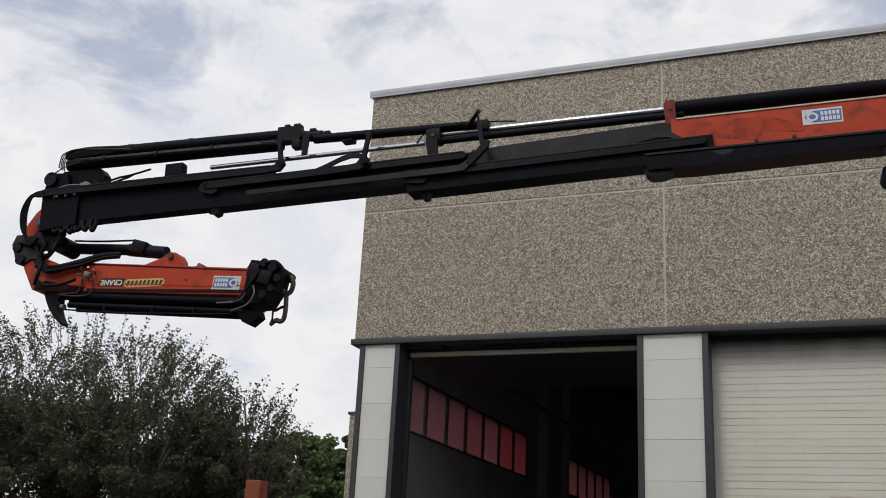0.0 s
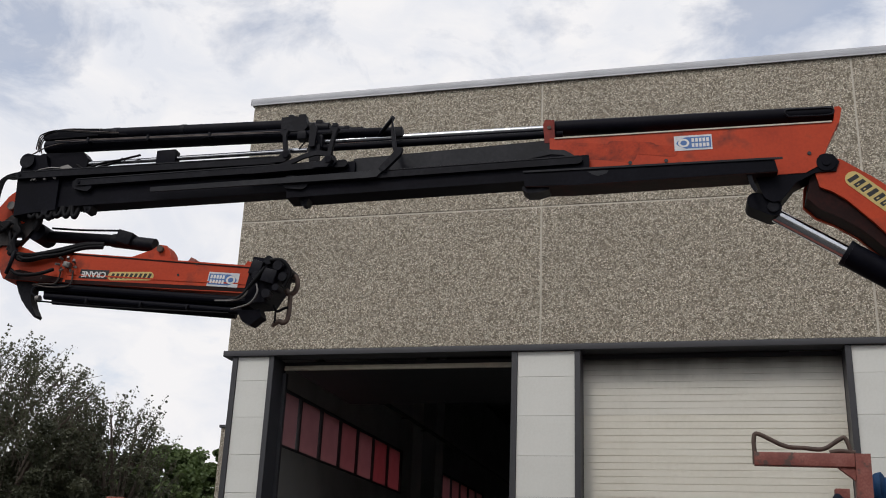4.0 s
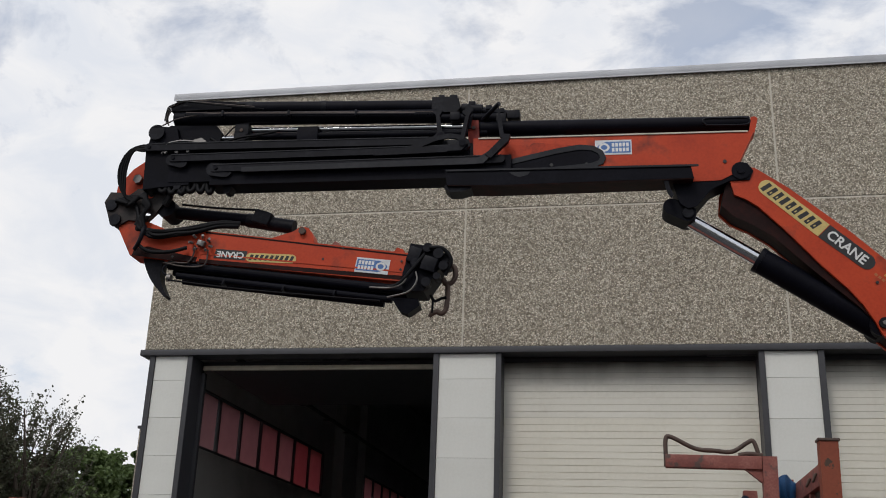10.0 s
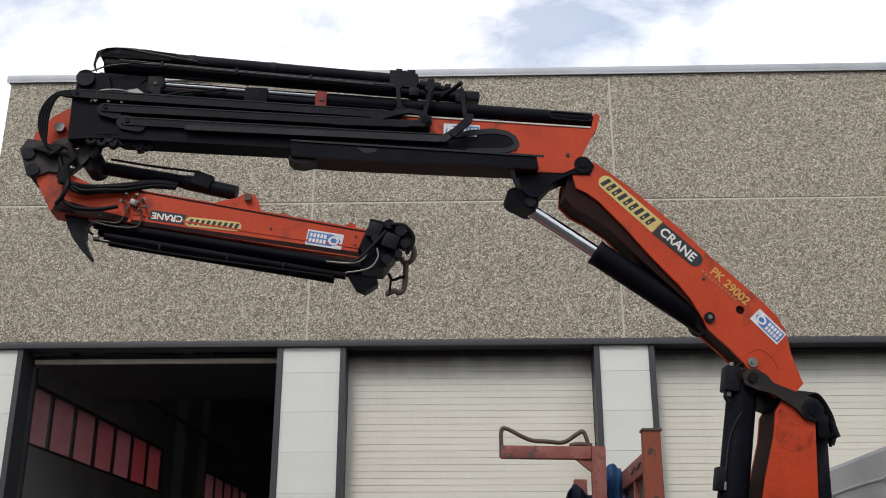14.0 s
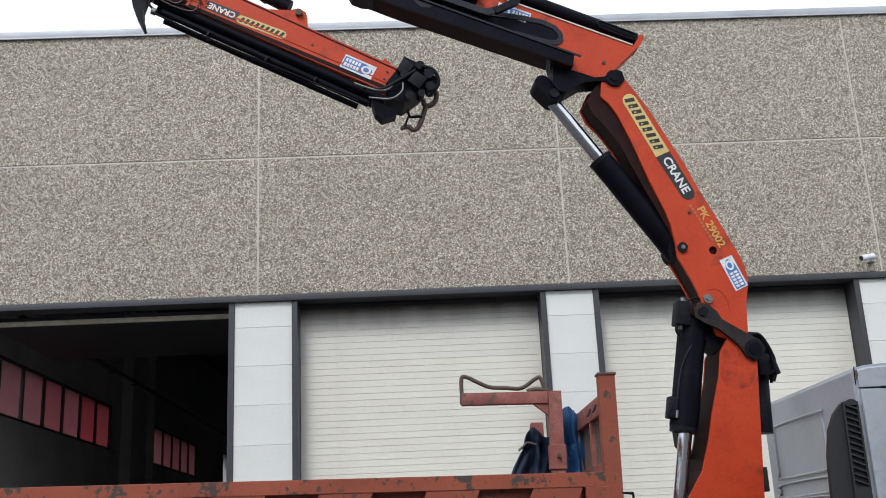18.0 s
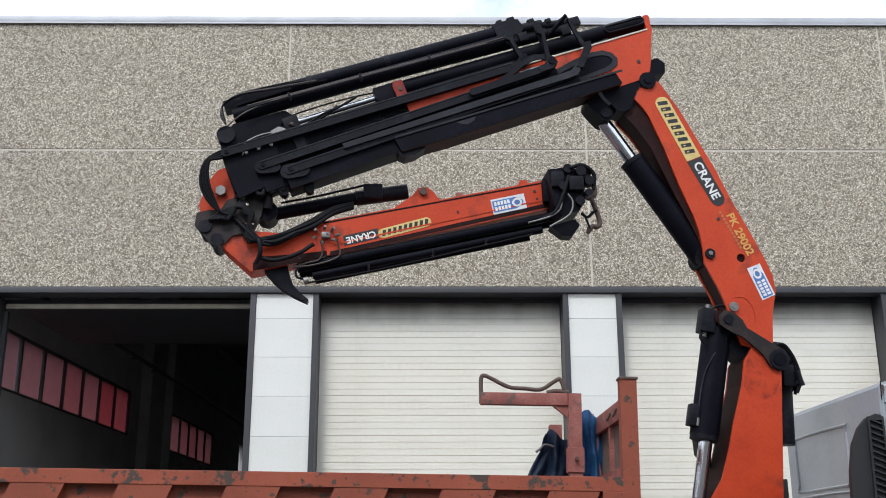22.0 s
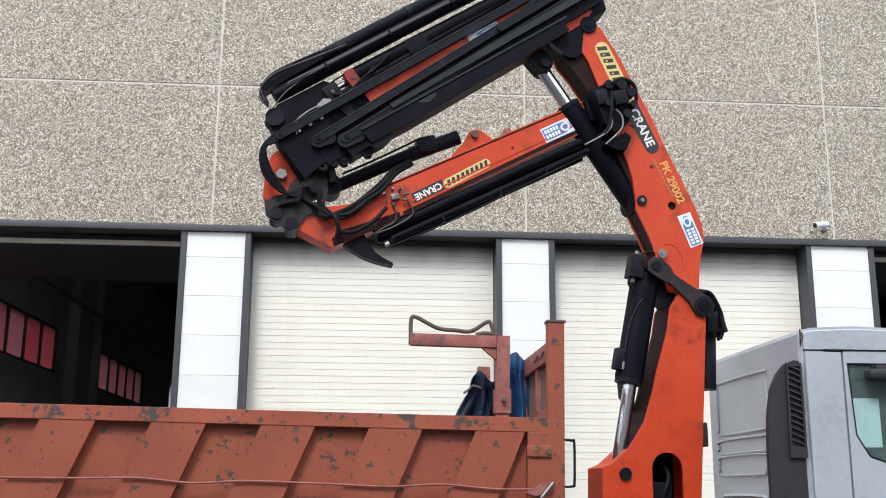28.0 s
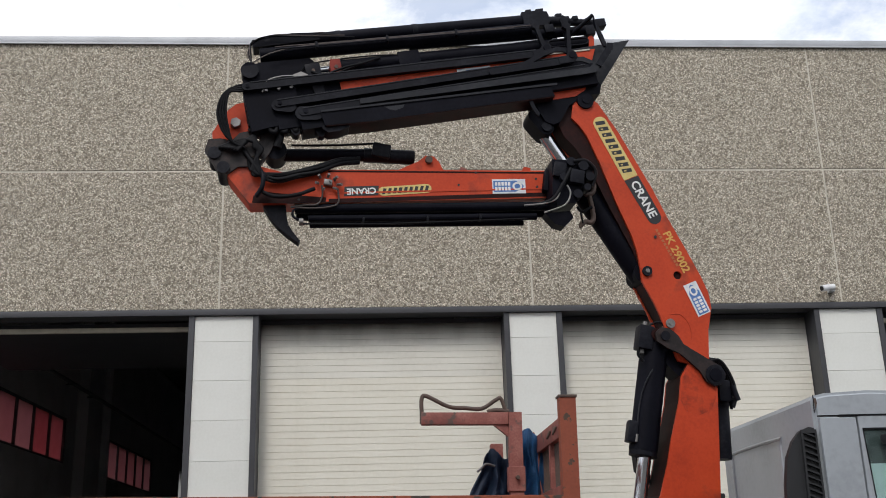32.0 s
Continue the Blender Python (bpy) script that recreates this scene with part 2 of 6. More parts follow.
M = {
    "pebble": pebble(),
    "joint": mat("joint_mortar", (0.58, 0.54, 0.46), 0.9, bump=0.3),
    "cap": mat("galvanised_cap", (0.40, 0.41, 0.43), 0.55, 0.3, scale=2.0, bump=0.05),
    "trim": mat("dark_grey_trim", (0.042, 0.042, 0.047), 0.5, scale=3.0),
    "white": mat("white_cladding", (0.70, 0.703, 0.655), 0.6, dark=(0.635, 0.635, 0.585), light=(0.745, 0.748, 0.70), scale=1.2, fine=25.0, bump=0.04, per=0.012),
    "door": mat("white_door_skin", (0.73, 0.70, 0.60), 0.55, dark=(0.65, 0.62, 0.52), light=(0.77, 0.745, 0.65), scale=1.2, fine=14.0, bump=0.05, per=0.015),
    "doortop": None,
    "doorgap": mat("door_joint_rubber", (0.22, 0.22, 0.21), 0.8),
    "inside": mat("old_plaster_inside", (0.46, 0.46, 0.45), 0.9, scale=1.2),
    "insidedark": mat("dark_steel_inside", (0.09, 0.09, 0.095), 0.7),
    "cream": mat("cream_door_edge", (0.62, 0.58, 0.46), 0.6),
    "pane": glassy("red_painted_pane", (0.55, 0.35, 0.36), 0.5, "TRANSLUCENT", 0.75),
    "asphalt": mat("asphalt", (0.055, 0.055, 0.056), 0.9, scale=1.5, fine=140.0, bump=0.5),
    "concrete": mat("concrete_floor", (0.28, 0.27, 0.25), 0.85, scale=1.0),
    "orange": spotted(mat("orange_crane_paint", (0.48, 0.048, 0.0115), 0.5, shine=0.28, dark=(0.35, 0.033, 0.009), light=(0.55, 0.066, 0.017), scale=2.5, fine=40.0, bump=0.08), (0.12, 0.026, 0.017), 2.6, 0.58, 0.18),
    "bed": spotted(spotted(mat("faded_orange_bed_paint", (0.235, 0.052, 0.022), 0.62, dark=(0.17, 0.036, 0.016), light=(0.285, 0.07, 0.031), scale=2.0, fine=50.0, bump=0.15), (0.062, 0.036, 0.022), 8.0, 0.615, 0.02), (0.07, 0.035, 0.022), 17.0, 0.63, 0.03),
    "bedworn": spotted(spotted(mat("worn_orange_bed_rail", (0.265, 0.058, 0.025), 0.65, dark=(0.19, 0.04, 0.018), light=(0.32, 0.078, 0.036), scale=2.0, fine=50.0, bump=0.2), (0.055, 0.036, 0.026), 4.5, 0.56, 0.03), (0.06, 0.035, 0.024), 13.0, 0.60, 0.03),
    "sooty": spotted(mat("sooty_orange_paint", (0.44, 0.044, 0.0115), 0.55, shine=0.25, dark=(0.16, 0.024, 0.010), light=(0.52, 0.06, 0.016), scale=5.0, fine=50.0, bump=0.08), (0.05, 0.016, 0.012), 7.0, 0.5, 0.3),
    # dark red for orange faces in shade, also for greasy parts
    "shadegrime": mat("dark_red_shade_and_grime", (0.017, 0.0045, 0.004), 0.65, shine=0.15, dark=(0.007, 0.003, 0.003), light=(0.04, 0.007, 0.005), scale=7.0, fine=40.0, bump=0.15),
    "redsteel": spotted(mat("worn_red_steel", (0.24, 0.075, 0.058), 0.65, dark=(0.15, 0.045, 0.038), light=(0.36, 0.15, 0.12), scale=6.0), (0.10, 0.06, 0.05), 7.0, 0.58, 0.06),
    "black": mat("black_crane_paint", (0.0028, 0.0030, 0.0066), 0.55, shine=0.09, dark=(0.0016, 0.0017, 0.0036), light=(0.0085, 0.0088, 0.0145), scale=3.0, fine=30.0, bump=0.1),
    "greyblack": mat("dusty_black_steel", (0.0058, 0.0061, 0.0100), 0.5, shine=0.14, dark=(0.0024, 0.0026, 0.0045), light=(0.021, 0.022, 0.028), scale=4.0, fine=30.0, bump=0.12),
    "slate": mat("dark_grey_boom_paint", (0.017, 0.018, 0.0225), 0.5, shine=0.2, dark=(0.008, 0.0085, 0.011), light=(0.034, 0.035, 0.04), scale=2.5, fine=24.0, bump=0.1),
    "greasy": mat("greasy_brown_black_steel", (0.016, 0.011, 0.0105), 0.5, shine=0.3, dark=(0.006, 0.005, 0.005), light=(0.05, 0.028, 0.024), scale=9.0, fine=40.0, bump=0.3),
    "rubber": mat("black_rubber_hose", (0.005, 0.005, 0.0065), 0.6, shine=0.16, scale=10.0),
    "chrome": mat("chromed_rod", (0.62, 0.63, 0.65), 0.16, 1.0, scale=3.0, bump=0.02),
    "steel": mat("oily_steel", (0.22, 0.21, 0.20), 0.45, 0.7, scale=12.0),
    "oily": mat("oily_dark_pipe", (0.075, 0.06, 0.055), 0.45, 0.5, scale=12.0),
    "rust": mat("rusty_brown_steel", (0.085, 0.055, 0.042), 0.7, scale=12.0, dark=(0.045, 0.03, 0.024)),
    "cab": mat("silver_grey_cab_paint", (0.36, 0.385, 0.41), 0.4, 0.1, scale=1.5, fine=20.0, bump=0.03, coat=0.2),
    # orange-red clamp paint, darkened for the shade it stands in
    "clampred": mat("shade_darkened_clamp_paint", (0.19, 0.022, 0.014), 0.55, shine=0.25, dark=(0.09, 0.012, 0.009), light=(0.27, 0.035, 0.02), scale=9.0),
    "cabred": mat("red_cab_band", (0.50, 0.02, 0.02), 0.4, scale=2.0),
    "plastic": mat("black_grained_plastic", (0.014, 0.0145, 0.016), 0.6, scale=8.0, fine=120.0, bump=0.2),
    "tarp": mat("blue_tarpaulin", (0.035, 0.13, 0.30), 0.5, dark=(0.015, 0.06, 0.15), light=(0.06, 0.20, 0.42), scale=7.0, bump=0.2),
    "tarpdark": mat("dark_blue_tarpaulin", (0.022, 0.042, 0.085), 0.6, scale=7.0, bump=0.2),
    "yellow": mat("yellow_sticker", (0.60, 0.46, 0.16), 0.5, scale=9.0, bump=0.02),
    "faded": mat("faded_gold_print", (0.40, 0.12, 0.035), 0.5, bump=0.02),
    "gold": mat("gold_letters", (0.60, 0.33, 0.07), 0.5, bump=0.02),
    "ink": mat("black_sticker", (0.012, 0.012, 0.013), 0.5, bump=0.02),
    "blue": mat("blue_sticker", (0.07, 0.17, 0.42), 0.5, bump=0.02),
    "sticker": mat("white_sticker", (0.66, 0.68, 0.70), 0.5, scale=14.0, bump=0.02),
    "paper": mat("white_letters", (0.72, 0.72, 0.70), 0.5, bump=0.02),
    "glass": glassy("cab_window_glass", (0.55, 0.72, 0.70), 0.03, "CLEAR", 0.95),
    "cctv": mat("white_plastic", (0.72, 0.72, 0.72), 0.4, scale=8.0),
    "bark": mat("tree_bark", (0.09, 0.07, 0.055), 0.95, scale=5.0, bump=0.6),
    "leafa": mat("grey_green_leaves", (0.082, 0.088, 0.05), 0.6, dark=(0.032, 0.036, 0.022), light=(0.15, 0.15, 0.095), scale=1.2, fine=9.0, bump=0.0),
    "leafb": mat("fresh_green_leaves", (0.12, 0.17, 0.058), 0.6, dark=(0.055, 0.09, 0.03), light=(0.16, 0.21, 0.08), scale=1.0, fine=7.0, bump=0.0),
    "leafc": mat("brownish_leaves", (0.092, 0.082, 0.055), 0.6, dark=(0.036, 0.033, 0.023), light=(0.15, 0.13, 0.09), scale=1.2, fine=9.0, bump=0.0),
}

for key in ("leafa", "leafb", "leafc"):
    n, l = M[key].node_tree.nodes, M[key].node_tree.links
    thin, both = n.new("ShaderNodeBsdfTranslucent"), n.new("ShaderNodeMixShader")
    both.inputs[0].default_value = 0.35
    l.new(n["Principled BSDF"].inputs["Base Color"].links[0].from_socket, thin.inputs["Color"])
    l.new(n["Principled BSDF"].outputs[0], both.inputs[1])
    l.new(thin.outputs[0], both.inputs[2])
    l.new(both.outputs[0], n["Material Output"].inputs["Surface"])
# the top section's colour holds the lintel's shade as well as dirt
M["doortop"] = streaked(mat("shaded_grimy_door_skin", (0.69, 0.67, 0.59), 0.6, dark=(0.6, 0.58, 0.5), light=(0.73, 0.71, 0.63), scale=1.2, fine=14.0, bump=0.05), (0.085, 0.078, 0.066), 5.58, 0.42)


# ---- mesh helpers ----
def add_box(bm, x0, x1, y0, y1, z0, z1, bevel=0.0):
    got = bmesh.ops.create_cube(bm, size=1.0)["verts"]
    for v in got:
        v.co = Vector(((x0 + x1) / 2 + v.co.x * (x1 - x0), (y0 + y1) / 2 + v.co.y * (y1 - y0), (z0 + z1) / 2 + v.co.z * (z1 - z0)))
    if bevel:
        bmesh.ops.bevel(bm, geom=list({e for v in got for e in v.link_edges}), offset=bevel, segments=2, affect="EDGES", profile=0.6)
    return bm


def box(x0, x1, y0, y1, z0, z1, bevel=0.0):
    return add_box(bmesh.new(), x0, x1, y0, y1, z0, z1, bevel)


def add_rod(bm, a, b, r, seg=14, r2=None):
    """A round bar from a to b."""
    a, b = Vector(a), Vector(b)
    d = b - a
    got = bmesh.ops.create_cone(bm, cap_ends=True, segments=seg, radius1=r, radius2=r if r2 is None else r2, depth=d.length)["verts"]
    m = Matrix.Translation((a + b) / 2) @ d.to_track_quat("Z", "Y").to_matrix().to_4x4()
    bmesh.ops.transform(bm, matrix=m, verts=got)
    return bm


def rod(a, b, r, seg=14, r2=None):
    return add_rod(bmesh.new(), a, b, r, seg, r2)


def add_tube(bm, pts, r, seg=8, steps=5):
    """A bent hose through the points."""
    pts = [Vector(p) for p in pts]
    ext = [pts[0] * 2 - pts[1], *pts, pts[-1] * 2 - pts[-2]]
    line = []
    for i in range(1, len(ext) - 2):
        p0, p1, p2, p3 = ext[i - 1:i + 3]
        for k in range(steps):
            t = k / steps
            line.append(0.5 * (2 * p1 + (p2 - p0) * t + (2 * p0 - 5 * p1 + 4 * p2 - p3) * t * t + (3 * p1 - p0 - 3 * p2 + p3) * t ** 3))
    line.append(pts[-1])
    rings = []
    side = None
    for i, p in enumerate(line):
        d = (line[min(i + 1, len(line) - 1)] - line[max(i - 1, 0)]).normalized()
        if side is None:
            side = d.orthogonal().normalized()
        side = (side - d * side.dot(d)).normalized()
        up = d.cross(side)
        rings.append([bm.verts.new(p + (side * math.cos(a) + up * math.sin(a)) * r) for a in (2 * math.pi * k / seg for k in range(seg))])
    for a, b in zip(rings, rings[1:]):
        for k in range(seg):
            bm.faces.new((a[k], a[(k + 1) % seg], b[(k + 1) % seg], b[k]))
    bm.faces.new(rings[0][::-1])
    bm.faces.new(rings[-1])
    return bm


def tube(pts, r, seg=8, steps=5):
    return add_tube(bmesh.new(), pts, r, seg, steps)


def add_plate(bm, outline, y0, y1, holes=()):
    """A flat plate with this outline in x and z, between two values of y, with holes through it."""
    loops = [outline, *holes]
    edges, all_loops = [], []
    for loop in loops:
        vs = [bm.verts.new((p[0], y0, p[1])) for p in loop]
        all_loops.append(vs)
        edges += [bm.edges.new((vs[i], vs[(i + 1) % len(vs)])) for i in range(len(vs))]
    faces = [g for g in bmesh.ops.triangle_fill(bm, edges=edges, use_beauty=True)["geom"] if isinstance(g, bmesh.types.BMFace)]
    out = bmesh.ops.extrude_face_region(bm, geom=faces)["geom"]
    bmesh.ops.translate(bm, vec=(0, y1 - y0, 0), verts=[g for g in out if isinstance(g, bmesh.types.BMVert)])
    bmesh.ops.recalc_face_normals(bm, faces=bm.faces)
    return bm


def plate(outline, y0, y1, holes=()):
    return add_plate(bmesh.new(), outline, y0, y1, holes)


def ring(cx, cz, rx, rz=None, n=20):
    rz = rx if rz is None else rz
    return [(cx + rx * math.cos(2 * math.pi * k / n), cz + rz * math.sin(2 * math.pi * k / n)) for k in range(n)]


def slot(x0, z0, x1, z1, r, n=8):
    """The outline of a slot with round ends."""
    a = math.atan2(z1 - z0, x1 - x0)
    pts = [(x1 + r * math.cos(a - math.pi / 2 + math.pi * k / n), z1 + r * math.sin(a - math.pi / 2 + math.pi * k / n)) for k in range(n + 1)]
    pts += [(x0 + r * math.cos(a + math.pi / 2 + math.pi * k / n), z0 + r * math.sin(a + math.pi / 2 + math.pi * k / n)) for k in range(n + 1)]
    return pts


def mesh_of(bm, name, material, smooth=True):
    me = bpy.data.meshes.new(name)
    bmesh.ops.recalc_face_normals(bm, faces=bm.faces)
    if smooth:
        for f in bm.faces:
            f.smooth = True
        turn = radians(65 if max((f.calc_area() for f in bm.faces), default=0) < 0.004 else 24)
        for e in bm.edges:
            e.smooth = len(e.link_faces) == 2 and e.calc_face_angle() < turn and min(f.calc_area() for f in e.link_faces) > 0.04 * max(f.calc_area() for f in e.link_faces)
    bm.to_mesh(me)
    bm.free()
    me.materials.append(M[material])
    return me


def part(name, bm, material, parent=None, label="", m=None):
    """Links a bmesh as one mesh object under a thing or a part."""
    ob = new(name, bm if isinstance(bm, bpy.types.Mesh) else mesh_of(bm, name, material))
    if parent is not None:
        ob.parent = parent
    if m is not None:
        ob.matrix_basis = m
    if label:
        tagged(ob, label)
    return ob


def thing(name, label, category, group="", at=None):
    ob = new(name)
    ob.empty_display_size = 0.3
    if at is not None:
        ob.matrix_basis = at
    return tagged(ob, label, category, group)


def words(name, text, size, material, parent, m, depth=0.002):
    """Letters of the built-in font as a mesh."""
    cu = bpy.data.curves.new(name, "FONT")
    cu.body, cu.size, cu.extrude, cu.align_x, cu.align_y = text, size, depth, "CENTER", "CENTER"
    cu.offset = size * 0.022
    tmp = bpy.data.objects.new(name, cu)
    me = bpy.data.meshes.new_from_object(tmp)
    bpy.data.objects.remove(tmp)
    me.materials.clear()
    me.materials.append(M[material])
    return part(name, me, material, parent, m=m)


# ---- the ground ----
ground = part("ground", box(-400, 400, -400, 400, -0.3, 0.0), "asphalt")
tagged(ground, "worn dark asphalt yard in front of the hall", "ground", kind="structure")

# ---- the hall ----
FY = 16.1                       # face of the facade
LINT, JOINT, TOP = 5.715, 8.147, 10.56
XL, XR = -8.11, 29.3
JOINTS = [XL, -2.53, 2.645, 7.945, 13.25, 18.6, 23.95, XR]
PILLARS = [(-7.87, -7.28), (-2.9, -1.97), (2.233, 3.016), (7.506, 8.504), (12.85, 13.75), (18.2, 19.1), (23.5, 24.4), (28.5, 29.2)]


def setting(name, bm, material, label, category="wall", parent=None):
    return tagged(part(name, bm, material, parent), label, category, kind="structure")


wall = setting("wall_front", box(XL + 0.01, XR, FY + 0.012, FY + 0.34, LINT, TOP), "joint", "upper front wall of exposed-aggregate concrete panels on the hall")
for x0, x1 in zip(JOINTS, JOINTS[1:]):
    for z0, z1 in ((LINT, JOINT), (JOINT, TOP)):
        w, h, g = x1 - x0, z1 - z0, 0.016
        part("panel", box(-w / 2 + g, w / 2 - g, 0.0, 0.08, -h / 2 + g, h / 2 - g, 0.008), "pebble", wall, m=Matrix.Translation(((x0 + x1) / 2, FY, (z0 + z1) / 2)))
cap = bmesh.new()
add_box(cap, XL - 0.05, XR, FY - 0.05, FY + 0.45, TOP, TOP + 0.115, 0.006)
add_box(cap, XL - 0.05, XR, FY - 0.05, FY - 0.043, TOP - 0.03, TOP)
setting("roof_cap", cap, "cap", "grey galvanised sheet capping along the roof edge", "roof cap")
band = box(XL - 0.03, XR, FY - 0.07, FY + 0.3, LINT - 0.105, LINT - 0.004, 0.006)
setting("lintel_trim", band, "trim", "dark grey steel lintel profile above the gates", "trim")
wl_side = bmesh.new()
STRIPS = [(18.45, 27.25), (30.5, 38.05)]
Z0, Z1 = 4.46, 5.62
add_box(wl_side, XL + 0.004, XL + 0.3, FY + 0.34, 17.2, 0.0, TOP)
OPEN = (43.4, 44.7)             # a doorway in the side wall
add_box(wl_side, XL - 0.3, XL, OPEN[0], OPEN[1], 5.75, TOP)
ys = [17.2] + [v for s in STRIPS for v in s] + [*OPEN, 60.0]
for i in range(0, len(ys) - 1, 2):
    add_box(wl_side, XL - 0.3, XL, ys[i], ys[i + 1], 0.0, TOP)
for a, b in STRIPS:
    add_box(wl_side, XL - 0.3, XL, a, b, 0.0, Z0)
    add_box(wl_side, XL - 0.3, XL, a, b, Z1, TOP)
side = setting("wall_side", wl_side, "inside", "dark side wall inside the hall with strip windows")
for i, (a, b) in enumerate(STRIPS):
    win = tagged(new(f"window_{i + 1}"), "strip window of red painted panes in dark mullions", "window", kind="structure")
    n = 7 - i
    w = (b - a) / n
    fr = bmesh.new()
    add_box(fr, XL - 0.12, XL + 0.01, a, b, Z0, Z0 + 0.05)
    add_box(fr, XL - 0.12, XL + 0.01, a, b, Z1 - 0.05, Z1)
    part("window_frame", fr, "insidedark", win)
    for k in range(n + 1):
        part("mullion", box(XL - 0.1, XL + 0.02, -0.03, 0.03, Z0 + 0.05, Z1 - 0.05), "insidedark", win, m=Matrix.Translation((0, a + 0.045 + k * (b - a - 0.09) / n, 0)))
    for k in range(n):
        part("pane", box(-0.008, 0.008, -w / 2 + 0.032, w / 2 - 0.032, Z0 + 0.05, Z1 - 0.05), "pane", win, m=Matrix.Translation((XL - 0.05, a + (k + 0.5) * w, 0)))
inner = bmesh.new()
add_box(inner, XL, XL + 0.3, 28.2, 30.3, 0.0, 9.0)
for k in range(4):
    add_box(inner, XL + 0.3 + 0.05 * k, XL + 0.35 + 0.05 * k, 29.7 + k * 0.04, 29.95 - k * 0.04, 0, 9.0)
setting("inside_pier", inner, "inside", "dark concrete pier between the strip windows", "pier")
setting("floor", box(XL + 0.3, XR, FY + 0.02, 60, 0.0, 0.02), "concrete", "bare concrete floor inside the hall", "floor")
setting("ceiling", box(XL - 0.29, XR, 17.2, 60, 9.0, 9.2), "insidedark", "dark roof underside of the hall", "ceiling")
rear = bmesh.new()
add_box(rear, XL + 0.004, 2.0, 60, 60.3, 0, TOP)
add_box(rear, 2.6, XR, 60, 60.3, 0, TOP)
setting("wall_back", rear, "inside", "dark back wall inside the hall")
setting("wall_right", box(XR, XR + 0.3, FY, 60.3, 0, TOP), "pebble", "far side wall of the hall")
setting("partition", box(2.45, 2.75, FY + 0.8, 60, 0, 9.0), "inside", "dark partition wall between two bays")
setting("partition_2", box(7.9, 8.1, FY + 0.8, 60, 0, 9.0), "inside", "dark partition wall between two bays")
setting("ceiling_front", box(XL + 0.3, XR, FY + 0.34, 17.2, 9.0, 9.2), "insidedark", "dark roof underside behind the facade", "ceiling")
pipe = bmesh.new()
add_tube(pipe, [(XL + 0.6, 17.2, 6.25), (XL + 0.6, 22, 6.22), (XL + 0.6, 28.4, 6.25), (XL + 0.6, 44, 6.2)], 0.05)
for k in range(6):
    add_rod(pipe, (XL + 0.3, 18 + 2 * k, 6.3), (XL + 0.6, 18 + 2 * k, 6.3), 0.02)
setting("conduit", pipe, "insidedark", "dark pipe run along the inside wall", "pipe")

COURSE = 0.635
for i, (x0, x1) in enumerate(PILLARS):
    p = tagged(new(f"pillar_{i + 1}"), "white clad pillar between the gates", "pillar", kind="structure")
    w = x1 - x0
    part("core", box(x0 + 0.01, x1 - 0.01, FY + 0.03, FY + 0.5, 0.0, LINT - 0.105), "doorgap", p)
    z = LINT - 0.108
    tall = 0.42
    while z > 0.02:
        low = max(0.0, z - tall)
        part("cladding", box(-w / 2, w / 2, 0.0, 0.06, -(z - low) / 2 + 0.0022, (z - low) / 2 - 0.0022, 0.0015), "white", p, m=Matrix.Translation(((x0 + x1) / 2, FY, (z + low) / 2)))
        z, tall = low, COURSE
    for a, b in ((x0 - 0.095, x0 - 0.003), (x1 + 0.003, x1 + 0.095)):
        part("jamb", box(a, b, FY - 0.03, FY + 0.52, 0.0, LINT - 0.107, 0.004), "trim", p, "dark grey steel jamb")


def gate(i, x0, x1, closed, label):
    g = tagged(new(f"door_{i}"), label, "sectional door", kind="structure")
    y = FY + 0.36
    part("header", box(x0, x1, y - 0.02 if closed else y + 0.1, y + 0.3, 5.54 if closed else 5.53, LINT - 0.107), "trim", g)
    if closed:
        z, h = 5.54, 0.275
        while z > 0.02:
            low = max(0.0, z - h)
            sec = bmesh.new()
            n = max(1, round((z - low) / 0.107))
            for k in range(n):
                a = (low + (z - low) * k / n) - (z + low) / 2
                b = (low + (z - low) * (k + 1) / n) - (z + low) / 2
                add_box(sec, -(x1 - x0) / 2, (x1 - x0) / 2, 0.0, 0.04, a + (0.006 if k == 0 else 0.0032), b - 0.0032, 0.002)
            add_box(sec, -(x1 - x0) / 2, (x1 - x0) / 2, 0.009, 0.035, low - (z + low) / 2, z - (z + low) / 2)
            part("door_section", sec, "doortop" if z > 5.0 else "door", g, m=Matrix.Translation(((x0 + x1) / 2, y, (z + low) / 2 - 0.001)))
            z, h = low, 0.645
    else:
        part("raised_edge", box(x0 + 0.02, x1 - 0.02, y + 0.03, y + 0.1, 5.45, 5.53, 0.01), "cream", g, "cream bottom edge of the raised door")
        part("raised_leaf", box(x0 + 0.02, x1 - 0.02, y + 0.13, y + 3.6, 5.535, 5.585), "trim", g)
    for a in (x0, x1 - 0.06):
        part("guide", box(a, a + 0.06, y + 0.05, y + 0.14, 0, 5.4), "trim", g)


gate(1, -7.18, -3.0, False, "open sectional door with its leaf raised, dark hall behind")
gate(2, -1.87, 2.13, True, "closed white sectional door with fine ribs")
gate(3, 3.12, 7.4, True, "closed white sectional door with fine ribs")
gate(4, 8.61, 12.75, False, "open sectional door with its leaf raised, dark hall behind")
gate(5, 13.85, 18.1, True, "closed white sectional door with fine ribs")
gate(6, 19.2, 23.4, True, "closed white sectional door with fine ribs")
gate(7, 24.5, 28.4, True, "closed white sectional door with fine ribs")

